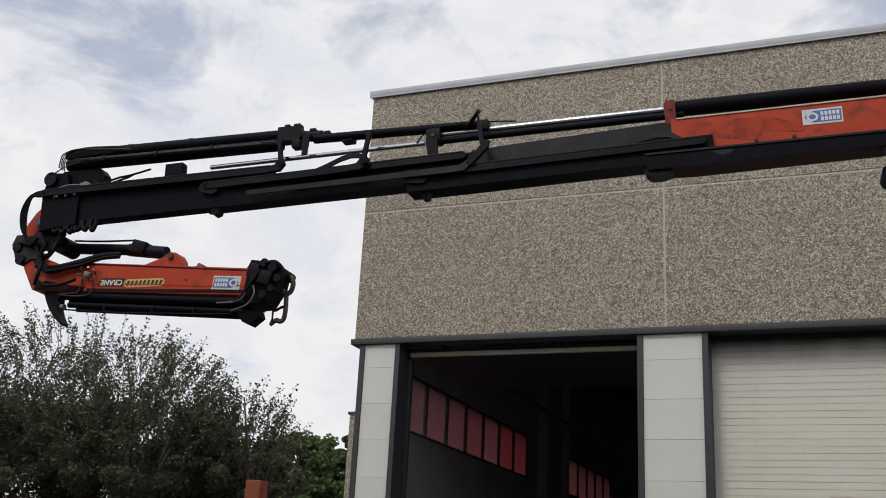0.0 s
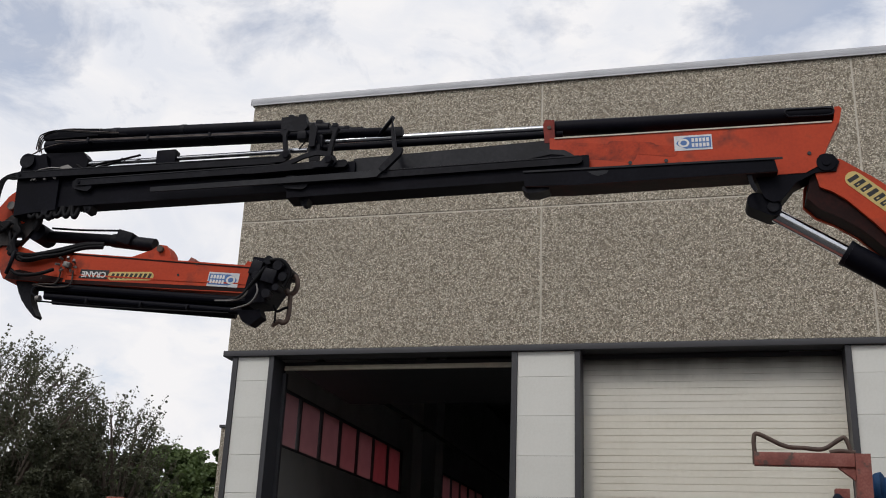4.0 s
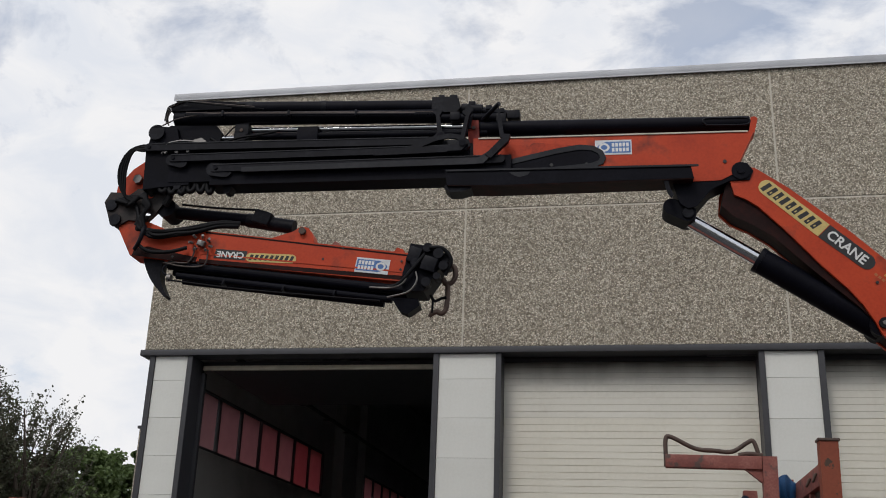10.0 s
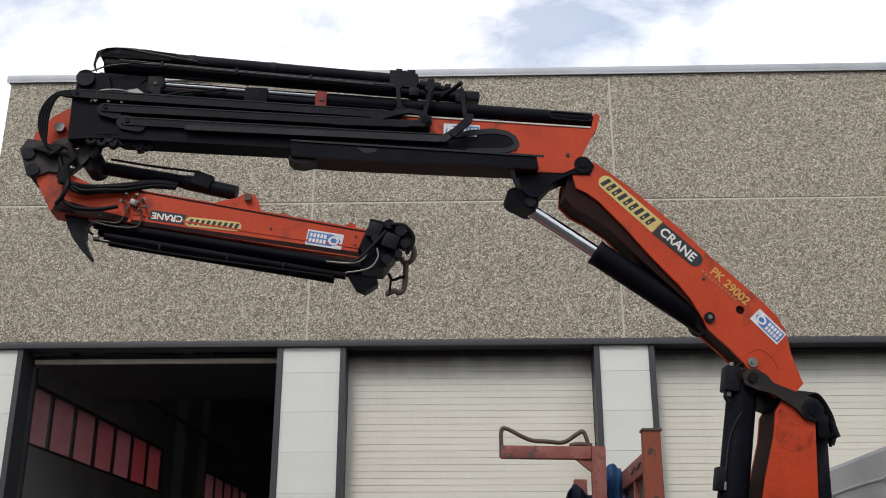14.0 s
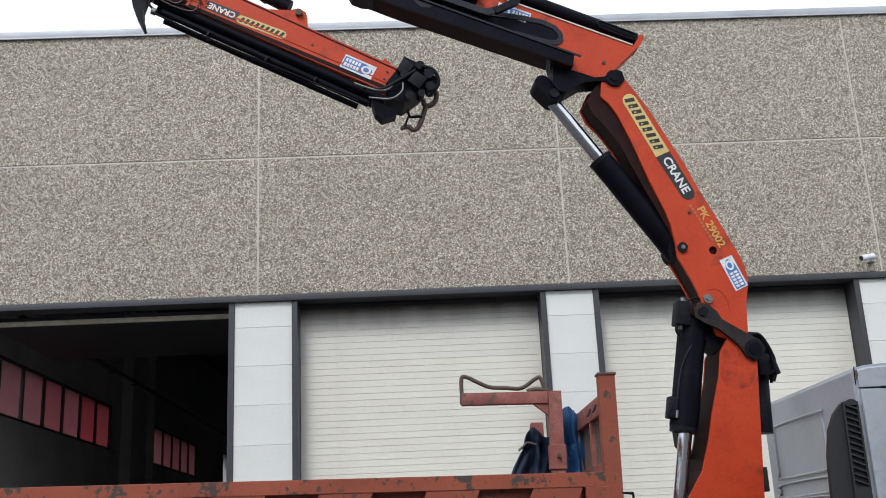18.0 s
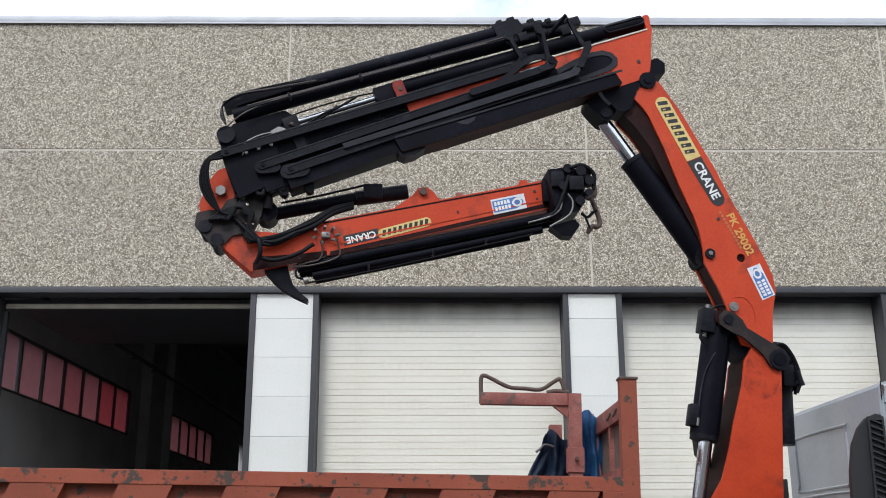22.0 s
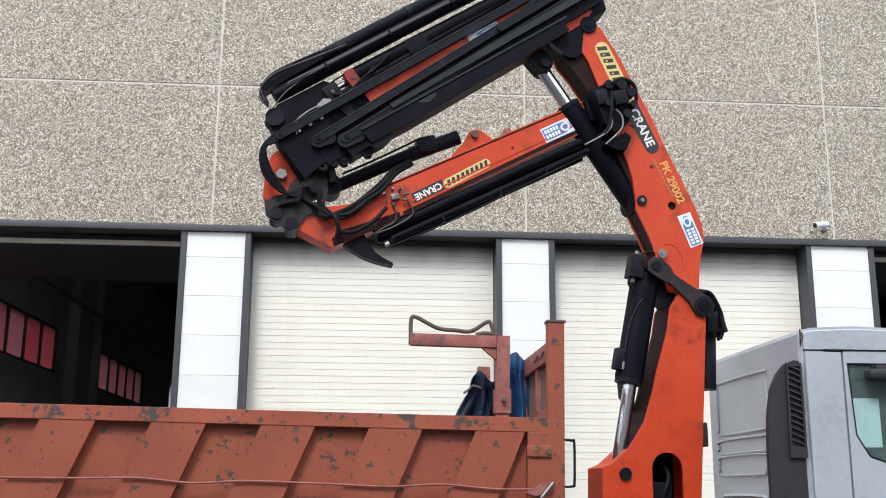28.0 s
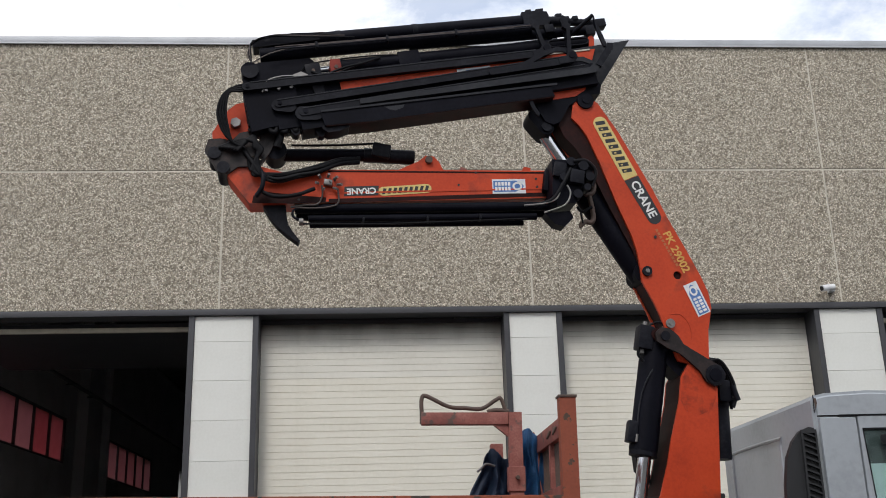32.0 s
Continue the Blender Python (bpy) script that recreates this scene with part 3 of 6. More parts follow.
cctv = thing("security_camera", "small white security camera on the concrete wall", "camera", at=Matrix.Translation((7.72, FY, 5.93)))
part("bracket", box(-0.02, 0.07, -0.12, 0.0, -0.05, 0.05, 0.01), "cctv", cctv)
bm = bmesh.new()
add_rod(bm, (0.03, -0.16, 0.02), (-0.2, -0.22, -0.02), 0.055, 16)
part("housing", bm, "cctv", cctv)
part("lens", rod((-0.2, -0.22, -0.02), (-0.215, -0.224, -0.023), 0.04, 16), "ink", cctv)

annex = setting("annex", box(-16.0, -12.0, 32, 46, 0.0, 7.08), "pebble", "lower pebble-faced annex wall beyond the hall", "building")
part("coping", box(-16.06, -11.95, 31.95, 46.05, 7.08, 7.17), "trim", annex)


# added out of view: keeps low sky off upright faces and reflections
behind = setting("sky_blocker_behind", box(-70, 70, -17, -15, 0.0, 10.5), "concrete", "unseen plain block added behind the camera to hold back low sky light", "building")

# ---- trees ----
def leaf_cloud(bm, centre, radius, count, size, rng):
    """Small leaves on the outer part of a clump."""
    for _ in range(count):
        v = Vector((rng.gauss(0, 1), rng.gauss(0, 1), rng.gauss(0, 1))).normalized() * rng.random() ** 0.45
        p = centre + Vector((v.x * radius.x, v.y * radius.y, v.z * radius.z))
        a = Vector((rng.uniform(-1, 1), rng.uniform(-1, 1), rng.uniform(-0.6, 0.6))).normalized()
        b = a.orthogonal().normalized()
        b.rotate(Matrix.Rotation(rng.uniform(0, 6.28), 3, a))
        s = size * rng.uniform(0.6, 1.3)
        bm.append((p, a * s, b * s * 0.5))


def tree(name, label, at, height, spread, leaves, clumps, leaf, material, seed, group="trees beside the hall", bare=0.0, low=0.12, sprigs=0):
    rng = random.Random(seed)
    t = thing(name, label, "tree", group, Matrix.Translation(at))
    bm = bmesh.new()
    add_rod(bm, (0, 0, -0.1), (0.1, 0, height * 0.35), height * 0.03, 10, height * 0.02)
    ends = []
    for k in range(9 + int(bare * 8)):
        a = k * 2.4 + rng.uniform(-0.3, 0.3)
        z0 = height * rng.uniform(0.12, 0.34)
        end = Vector((math.cos(a) * spread * rng.uniform(0.3, 0.85), math.sin(a) * spread * rng.uniform(0.3, 0.85), height * rng.uniform(0.45, 0.93)))
        mid = Vector((end.x * 0.4, end.y * 0.4, (z0 + end.z) * 0.52))
        add_rod(bm, (0.05, 0, z0), mid, height * 0.013, 7, height * 0.008)
        add_rod(bm, mid, end, height * 0.008, 6, height * 0.002)
        for _ in range(4):
            tip = mid.lerp(end, rng.uniform(0.2, 0.9))
            add_rod(bm, tip, tip + Vector((rng.uniform(-1, 1), rng.uniform(-1, 1), rng.uniform(0.1, 1))) * spread * 0.22, height * 0.003, 5, 0.004)
        ends.append(end)
    part("trunk", bm, "bark", t)
    quads = []
    for k in range(clumps):
        a = rng.uniform(0, 6.283)
        z = height * (low + (1 - low) * rng.random() ** 0.75)
        full = math.sin(math.pi * min(1.0, max(0.06, (z / height - low) / (1.04 - low))) ** 0.62) ** 0.55
        if sprigs and z > 0.78 * height:
            continue
        r = spread * full * math.sqrt(rng.uniform(0.2, 1.0))
        c = Vector((math.cos(a) * r, math.sin(a) * r, z * rng.uniform(0.93, 1.0)))
        s = spread * rng.uniform(0.08, 0.2) * (1 - 0.35 * z / height)
        leaf_cloud(quads, c, Vector((s, s, s * rng.uniform(0.6, 0.95))), int(leaves / clumps * (3.6 if z < 0.58 * height else 2.4 if z < 0.7 * height else 0.8)), leaf, rng)
    twigs = bmesh.new()
    for k in range(sprigs):
        a = rng.uniform(0, 6.283)
        z = height * rng.uniform(0.52, 0.93)
        full = math.sin(math.pi * min(1.0, (z / height - low) / (1.04 - low)) ** 0.62) ** 0.55
        p = Vector((math.cos(a) * spread * full * 0.9, math.sin(a) * spread * full * 0.9, z * 0.97))
        way = Vector((math.cos(a) * 0.5, math.sin(a) * 0.5, rng.uniform(0.5, 1.4))).normalized() * rng.uniform(0.5, 1.25)
        add_rod(twigs, p - way * 0.5, p + way, 0.012, 4, 0.004)
        for s in range(7):
            leaf_cloud(quads, p + way * (0.15 + s * 0.14), Vector((0.16, 0.16, 0.14)), 4, leaf * 0.85, rng)
    if sprigs:
        tagged(part("twig", twigs, "bark", t), "thin grey twigs", kind="stuff")
    for e in ends:
        leaf_cloud(quads, e, Vector((1, 1, 1)) * spread * 0.12, leaves // clumps // (5 if sprigs else 2), leaf, rng)
    co = np.array([[p - a * 0.5, p + b, p + a * 0.5, p - b] for p, a, b in quads], dtype=float).reshape(-1, 3)
    me = bpy.data.meshes.new("crown")
    me.from_pydata(co.tolist(), [], np.arange(len(co)).reshape(-1, 4).tolist())
    me.materials.append(M[material])
    part("crown", me, material, t)
    return t


tree("broadleaf_tree", "large broadleaf tree with grey-green leaves and thin top twigs", (-26.8, 31.0, 0), 10.7, 6.3, 36000, 250, 0.108, "leafa", 3, sprigs=420)
tree("broadleaf_tree", "large broadleaf tree with brownish leaves", (-32.5, 33.0, 0), 11.1, 5.8, 32000, 230, 0.115, "leafc", 5, sprigs=360)
tree("broadleaf_tree", "large broadleaf tree with grey-green leaves and thin top twigs", (-23.0, 30.0, 0), 9.5, 4.0, 26000, 210, 0.105, "leafa", 8, sprigs=320)
tree("broadleaf_tree", "large broadleaf tree with grey-green leaves", (-38.5, 33.0, 0), 11.6, 6.0, 24000, 170, 0.125, "leafa", 12, sprigs=220)
tree("young_tree", "thin half-bare young tree", (-19.6, 32.0, 0), 8.1, 1.7, 2600, 70, 0.11, "leafa", 9, bare=0.6, low=0.35, sprigs=60)
tree("broadleaf_tree", "smaller broadleaf tree with grey-green leaves", (-20.9, 32.6, 0), 8.6, 2.4, 12000, 110, 0.105, "leafa", 17, sprigs=160)
for x, y, h, w, seed in ((-25.3, 46.0, 8.5, 3.4, 21), (-29.0, 47.0, 8.2, 3.6, 22), (-23.2, 48.0, 8.6, 2.6, 23), (-33.0, 48.0, 8.2, 3.6, 24)):
    tree("pine_tree", "fresh green umbrella pine", (x, y, 0), h, w * 1.12, 34000, 260, 0.2, "leafb", seed, low=0.2)

# ---- the tipper truck ----
truck = thing("tipper_truck", "orange tipper truck with a silver-grey cab, parked before the gates", "truck", at=Matrix.Translation((0, 0, 0)))
NY, FARY = 8.0, 10.42            # near and far side of the body
BX0, BX1 = -5.05, 1.5
BED = pose(0.05, 0, 2.14, 0, 0.98, 0) @ Matrix.Translation((0, 0, -2.19))


def bed_part(name, bm, material, label=""):
    return part(name, bm, material, truck, label, BED)


def bed_side(y, out):
    """One drop side: a skin with slanted pressed pockets between ribs. out: the way it faces."""
    skin = sorted((y - out * 0.075, y - out * 0.11))
    bm = box(BX0, BX1, skin[0], skin[1], 1.2, 2.19)
    side_ob = bed_part("side_wall", bm, "bed", "faded orange steel side with slanted ribs and rust spots")
    f0, f1 = sorted((y, y - out * 0.078))
    part("top_rail", box(BX0, BX1, f0 - 0.006, f1 + 0.05, 2.085, 2.2, 0.004), "bedworn", side_ob)
    part("bottom_rail", box(BX0, BX1, f0, f1, 1.18, 1.36, 0.012), "bed", side_ob)
    pitch, lean, wide = 0.857, 0.29, 0.43
    x = 0.45 - pitch * 6
    while x < 1.0:
        r0, r1 = x + wide, min(x + pitch, BX1 - 0.18)
        if x + pitch > 1.28:
            rib = [(r0, 2.085), (1.28, 2.085), (1.28 - lean * 0.5, 1.72), (0.97, 1.36), (r0 - lean, 1.36)]
        else:
            rib = [(r0, 2.085), (r1, 2.085), (r1 - lean, 1.36), (r0 - lean, 1.36)]
        rib = [(max(BX0 + 0.02, a), b) for a, b in rib]
        part("rib", plate(rib, f0, f1), "bed", side_ob)
        if x > BX0:
            ledge = bmesh.new()
            vs = [ledge.verts.new(c) for c in ((x - lean * 0.88, y - out * 0.075, 1.46), (x + wide - lean * 0.88, y - out * 0.075, 1.46), (x + wide - lean, y - out * 0.004, 1.362), (x - lean, y - out * 0.004, 1.362), (x - lean, y - out * 0.075, 1.362), (x + wide - lean, y - out * 0.075, 1.362))]
            for f in ((0, 1, 2, 3), (3, 2, 5, 4), (0, 3, 4), (1, 5, 2), (0, 4, 5, 1)):
                ledge.faces.new([vs[i] for i in f])
            part("ledge", ledge, "bed", side_ob)
        x += pitch
    part("end_plate", box(1.3, BX1, f0 - 0.012, f1, 1.3, 2.085, 0.006), "bed", side_ob)
    part("rear_plate", box(BX0, BX0 + 0.12, f0 - 0.012, f1, 1.2, 2.3, 0.006), "bed", side_ob)
    return side_ob


near = bed_side(NY, -1)
bed_side(FARY, 1)
rope = []
for k in range(17):
    rope.append((BX0 + 0.2 + k * 0.39, NY - 0.022, 1.645 + 0.012 * math.sin(k * 1.9) - (0.012 if k % 2 else 0)))
part("tie_rod", tube(rope, 0.009, 6, 3), "redsteel", near, "thin painted rod along the side")
for x in (-2.42, -0.69, -4.12):
    part("handle", tube([(x + 0.02, NY - 0.0, 1.475), (x + 0.03, NY - 0.03, 1.47), (x + 0.42, NY - 0.03, 1.452), (x + 0.43, NY, 1.455)], 0.011, 6), "rust", near)
part("latch_plate", box(1.29, 1.49, NY - 0.035, NY - 0.012, 1.89, 1.98, 0.005), "bed", near)
part("latch_bolt", rod((1.46, NY - 0.05, 1.93), (1.46, NY - 0.01, 1.93), 0.022, 10), "rust", near)
part("lever", plate([(1.28, 1.61), (1.42, 1.69), (1.47, 1.69), (1.47, 1.62), (1.36, 1.58)], NY - 0.035, NY - 0.02), "redsteel", near)
part("lever_pin", rod((1.4, NY - 0.07, 1.57), (1.5, NY - 0.05, 1.69), 0.014, 8), "steel", near)
bed_part("corner_post", plate([(1.465, 1.3), (1.6, 1.3), (1.6, 2.99), (1.465, 2.99)], NY - 0.01, NY + 0.11), "bed", "tall orange corner post")
bed_part("post_cap", box(1.455, 1.612, NY - 0.02, NY + 0.125, 2.985, 3.005, 0.004), "rust")
bed_part("corner_post", plate([(1.465, 1.3), (1.6, 1.3), (1.6, 2.99), (1.465, 2.99)], FARY - 0.11, FARY + 0.01), "bed", "tall orange corner post")
bed_part("hook_bar", tube([(1.58, NY + 0.0, 2.03), (1.66, NY + 0.0, 2.025), (1.68, NY + 0.0, 2.0), (1.68, NY + 0.0, 1.7), (1.665, NY + 0.0, 1.665), (1.58, NY + 0.0, 1.66)], 0.011, 6), "greyblack", "bent steel hook bar")
bed_part("bed_floor", box(BX0, 1.6, NY + 0.1, FARY - 0.1, 1.22, 1.3), "redsteel")
bed_part("tailgate", box(BX0, BX0 + 0.06, NY + 0.1, FARY - 0.1, 1.25, 2.2, 0.01), "bed")
for y in (NY + 0.05, FARY - 0.05):
    bed_part("rear_post", box(BX0 - 0.02, BX0 + 0.13, y - 0.07, y + 0.07, 1.2, 2.36, 0.01), "bed")
head = bed_part("headboard", box(1.5, 1.56, NY + 0.11, FARY - 0.11, 1.3, 2.3, 0.006), "redsteel", "worn red headboard with a wire grille")
part("headboard_rail", box(1.48, 1.57, NY + 0.11, 9.5, 2.68, 2.84, 0.008), "redsteel", head)
part("headboard_upright", box(1.49, 1.56, 9.42, 9.5, 2.3, 2.68), "redsteel", head)
part("headboard_upright", box(1.49, 1.56, 8.72, 8.78, 2.3, 2.68), "redsteel", head)
wires = bmesh.new()
for k in range(30):
    y = NY + 0.13 + k * 0.043
    add_rod(wires, (1.53, y, 2.28), (1.53, y, 2.7), 0.006, 5)
for k in range(10):
    add_rod(wires, (1.535, NY + 0.1, 2.31 + k * 0.04), (1.535, 9.45, 2.31 + k * 0.04), 0.006, 5)
part("grille", wires, "rust", head)
for y in (8.3, 8.6):
    part("eye", tube([(1.475, y - 0.03, 2.78), (1.45, y, 2.72), (1.475, y + 0.03, 2.78)], 0.01, 6), "rust", head)

rest = bed_part("boom_rest", plate([(1.17, 1.3), (1.29, 1.3), (1.29, 3.01), (1.17, 3.01)], 9.000, 9.120), "redsteel", "worn red steel boom rest with a bent rod on top")
part("arm", box(0.37, 1.168, 9.010, 9.110, 2.9, 3.01, 0.006), "redsteel", rest)
part("gusset", plate([(1.03, 2.9), (1.168, 2.9), (1.168, 2.79)], 9.030, 9.090), "redsteel", rest)
part("sleeve", box(1.155, 1.305, 8.985, 9.135, 2.3, 2.52, 0.006), "redsteel", rest)
part("sleeve_pin", rod((1.23, 8.940, 2.42), (1.23, 9.160, 2.42), 0.018, 8), "rust", rest)
part("cradle_rod", tube([(0.375, 9.060, 2.91), (0.375, 9.060, 3.0), (0.375, 9.060, 3.14), (0.42, 9.060, 3.165), (0.62, 9.060, 3.07), (0.78, 9.060, 3.055), (0.93, 9.060, 3.05), (1.06, 9.060, 3.13), (1.11, 9.060, 3.14), (1.15, 9.060, 3.02), (1.16, 9.060, 3.0)], 0.019, 8), "rust", rest)
part("cradle_foot", tube([(0.98, 9.060, 3.02), (1.06, 9.060, 3.035), (1.18, 9.060, 3.025)], 0.02, 8), "rust", rest)
bed_part("stub_post", box(1.08, 1.2, 9.75, 9.87, 1.3, 2.81, 0.006), "redsteel")

tarp = thing("tarpaulin", "crumpled blue tarpaulin hung over the headboard", "tarpaulin", at=Matrix.Translation((0.05, -0.08, -0.05)))


def drape(name, x0, x1, y, z0, z1, slope, material, seed, label=""):
    rng = random.Random(seed)
    bm = bmesh.new()
    nx, nz = 26, 18
    ph = [rng.uniform(0, 6) for _ in range(4)]
    grid = []
    for j in range(nz):
        row = []
        v = j / (nz - 1)
        for i in range(nx):
            u = i / (nx - 1)
            fold = 0.05 * math.sin(u * 15 + ph[0] + v * 3.5 + 1.2 * noise.noise((u * 2, v * 3, seed + 7.0))) + 0.025 * math.sin(u * 29 + ph[1] - v * 5) + 0.06 * noise.noise((u * 5, v * 5, seed))
            x = x0 + (x1 - x0) * u + slope * (1 - v) * (1 - u) + 0.015 * math.sin(v * 9 + u * 5)
            z = z0 + (z1 - z0) * v - 0.05 * math.sin(u * 8 + ph[2]) * v + 0.015 * noise.noise((u * 9, v * 9, seed + 3.0))
            row.append(bm.verts.new((x, y + fold * (1.1 - 0.4 * v), z)))
        grid.append(row)
    for j in range(nz - 1):
        for i in range(nx - 1):
            bm.faces.new((grid[j][i], grid[j][i + 1], grid[j + 1][i + 1], grid[j + 1][i]))
    bmesh.ops.solidify(bm, geom=bm.faces[:], thickness=0.012)
    return part(name, bm, material, tarp, label)


drape("blue_fold", 1.22, 1.56, 9.45, 1.9, 2.83, 0.0, "tarp", 2, "bright blue fold")
drape("dark_fold", 0.98, 1.3, 9.5, 1.9, 2.66, -0.28, "tarpdark", 4, "dark blue fold")
part("cord", tube([(1.08, 9.46, 2.54), (1.0, 9.45, 2.56), (0.96, 9.45, 2.53), (0.91, 9.45, 2.49)], 0.012, 6), "steel", tarp)

frame_bm = bmesh.new()
for y in (8.85, 9.65):
    add_box(frame_bm, -4.8, 6.2, y - 0.05, y + 0.05, 0.85, 1.1)
for x in (-4.0, -2.0, 0.5, 1.8, 3.4):
    add_box(frame_bm, x - 0.05, x + 0.05, 8.85, 9.65, 0.88, 1.05)
add_box(frame_bm, -4.5, 1.2, 8.75, 8.9, 1.1, 1.24)
add_box(frame_bm, -4.5, 1.2, 9.6, 9.75, 1.1, 1.24)
add_box(frame_bm, 1.9, 3.2, 8.55, 9.95, 1.06, 1.25, 0.01)
part("chassis", frame_bm, "greyblack", truck)
for x in (-3.2, -1.85, 4.6):
    for y in (8.2, 10.2):
        wheel = part("wheel", rod((0, -0.15, 0), (0, 0.15, 0), 0.5, 28), "rubber", truck, m=Matrix.Translation((x, y, 0.5)))
        part("rim", rod((0, -0.16, 0), (0, 0.16, 0), 0.28, 20), "steel", wheel)

# cab
CX, CXF, CY0, CY1, CZ = 3.6, 5.45, 7.98, 10.42, 2.9
shell = bmesh.new()
prof = [(CX, 1.05), (CX, 2.885), (CX + 0.03, 2.925), (CX + 0.12, 2.945), (CX + 0.5, 2.965), (CX + 1.5, 2.93), (CX + 1.72, 2.85), (CXF + 0.02, 1.9), (CXF + 0.05, 1.05)]
add_plate(shell, prof, CY0 + 0.03, CY1 - 0.03)
bmesh.ops.bevel(shell, geom=[e for e in shell.edges if len(e.link_faces) == 2 and e.calc_face_angle() > 1.0], offset=0.035, segments=3, affect="EDGES")
cab = part("cab", shell, "cab", truck, "silver-grey painted cab with pressed rear panels", Matrix.Translation((0.065, 0, -0.035)))
wx = [(3.99, 2.63), (5.05, 2.63), (5.2, 1.9), (4.36, 1.8), (4.12, 1.88), (4.02, 2.05)]
door = [(3.955, 2.74), (5.12, 2.74), (5.35, 1.9), (5.35, 1.1), (3.955, 1.1)]
leaf = part("cab_door", plate(door, CY0 - 0.006, CY0 + 0.04, [wx]), "cab", cab)
part("side_panel", box(CX + 0.03, 3.94, CY0 - 0.003, CY0 + 0.04, 1.1, 2.735, 0.008), "cab", cab)
part("window_seal", plate([(a + (a - 4.5) * 0.02, b + (b - 2.25) * 0.03) for a, b in wx], CY0 - 0.009, CY0 + 0.02, [wx]), "rubber", leaf)
pane = part("window_glass", plate(wx, CY0 + 0.006, CY0 + 0.012), "glass", leaf)
pane.visible_shadow = False
part("inside_dark", plate([(a, b) for a, b in wx], CY0 + 0.025, CY0 + 0.03), "ink", leaf)
part("inner_light", box(4.0, 4.24, CY0 + 0.018, CY0 + 0.023, 1.95, 2.35), "sticker", leaf)
part("mirror_arm", box(4.1, 4.42, CY0 - 0.16, CY0 - 0.03, 2.5, 2.58, 0.03), "plastic", cab, "black plastic mirror arm")
part("mirror_arm", box(4.2, 4.3, CY0 - 0.08, CY0 + 0.0, 2.57, 2.62, 0.01), "plastic", cab)
part("red_band", box(CX + 0.04, 3.945, CY0 - 0.008, CY0 - 0.002, 1.08, 1.48), "cabred", cab)
part("red_band", box(3.96, 5.34, CY0 - 0.012, CY0 - 0.006, 1.12, 1.475), "cabred", leaf)
part("door_handle", box(4.02, 4.2, CY0 - 0.03, CY0 - 0.01, 1.38, 1.48, 0.012), "plastic", leaf)
part("roof_rust", plate([(CX + 0.02, 2.80), (CX + 0.04, 2.86), (CX + 0.035, 2.9), (CX + 0.015, 2.9)], CY0 + 0.027, CY0 + 0.03), "rust", cab)
part("roof_gutter", box(CX + 0.2, CXF - 0.5, CY0 - 0.01, CY0 + 0.03, 2.74, 2.755), "rubber", cab)


def pressing(y0, y1, z0, z1, deep=0.012):
    """A raised rim on the cab's rear wall."""
    bm = bmesh.new()
    t = 0.022
    pts = [(CX - 0.004, y0 + 0.06, z0), (CX - 0.004, y1 - 0.06, z0), (CX - 0.004, y1, z0 + 0.06), (CX - 0.004, y1, z1 - 0.06), (CX - 0.004, y1 - 0.06, z1), (CX - 0.004, y0 + 0.06, z1), (CX - 0.004, y0, z1 - 0.06), (CX - 0.004, y0, z0 + 0.06), (CX - 0.004, y0 + 0.06, z0)]
    add_tube(bm, pts, t * 0.7, 6, 3)
    return part("pressed_rim", bm, "cab", cab)


pressing(8.8, 10.1, 2.14, 2.66)
part("roof_seam", box(CX + 0.02, 3.945, CY0 - 0.004, CY0 + 0.02, 2.742, 2.752), "rubber", cab)
part("corner_seam", rod((CX + 0.01, CY0 + 0.035, 2.78), (CX + 0.02, CY0 + 0.045, 2.93), 0.005, 6), "rubber", cab)
pressing(8.55, 10.1, 1.95, 2.08)
pressing(8.85, 10.12, 1.74, 1.92)
part("service_hatch", box(CX - 0.012, CX + 0.02, 9.0, 9.95, 1.1, 1.5, 0.01), "ink", cab, "dark opening under the cab's rear wall")
part("hatch_rim", tube([(CX - 0.01, 8.96, 1.1), (CX - 0.01, 8.96, 1.48), (CX - 0.01, 9.03, 1.54), (CX - 0.01, 9.92, 1.54), (CX - 0.01, 10.0, 1.48), (CX - 0.01, 10.0, 1.1)], 0.025, 6, 4), "cab", cab)
intake = part("air_intake", plate([(3.29, 1.0), (3.595, 1.0), (3.595, 2.655), (3.55, 2.665), (3.47, 2.63), (3.40, 2.55), (3.34, 2.42), (3.30, 2.2), (3.285, 1.9)], 8.03, 8.09), "plastic", cab, "black plastic air intake with slanted louvres")
part("intake_back", plate([(3.46, 1.0), (3.595, 1.0), (3.595, 2.6), (3.52, 2.58), (3.47, 2.4)], 8.09, 8.36), "plastic", intake)
part("louvre_frame", plate([(3.455, 1.86), (3.6, 1.86), (3.6, 2.64), (3.47, 2.64)], 8.0, 8.03, [[(3.475, 1.95), (3.585, 1.95), (3.585, 2.61), (3.485, 2.61)]]), "plastic", intake)
for k in range(13):
    z = 1.96 + k * 0.051
    part("louvre", plate([(3.474, z + 0.045), (3.586, z), (3.586, z + 0.014), (3.474, z + 0.059)], 8.002, 8.028), "plastic", intake)
part("louvre_back", box(3.47, 3.59, 8.028, 8.032, 1.93, 2.63), "ink", intake)

# ---- the loader crane ----
CRX, CRY, CRZ = 3.037, 9.168, -0.070
PU, PV, ARM, JV, JY = 0.114, 3.481, 2.943, -0.036, -0.071
SETX, SETZ, ENDZ = -0.14, -0.167, -0.2   # how the boom box and its last extension sit about the pivot
crane = thing("loader_crane", "orange and black hydraulic loader crane mounted behind the truck cab", "crane", at=pose(CRX, CRY, CRZ, 0, 0, 180.6))


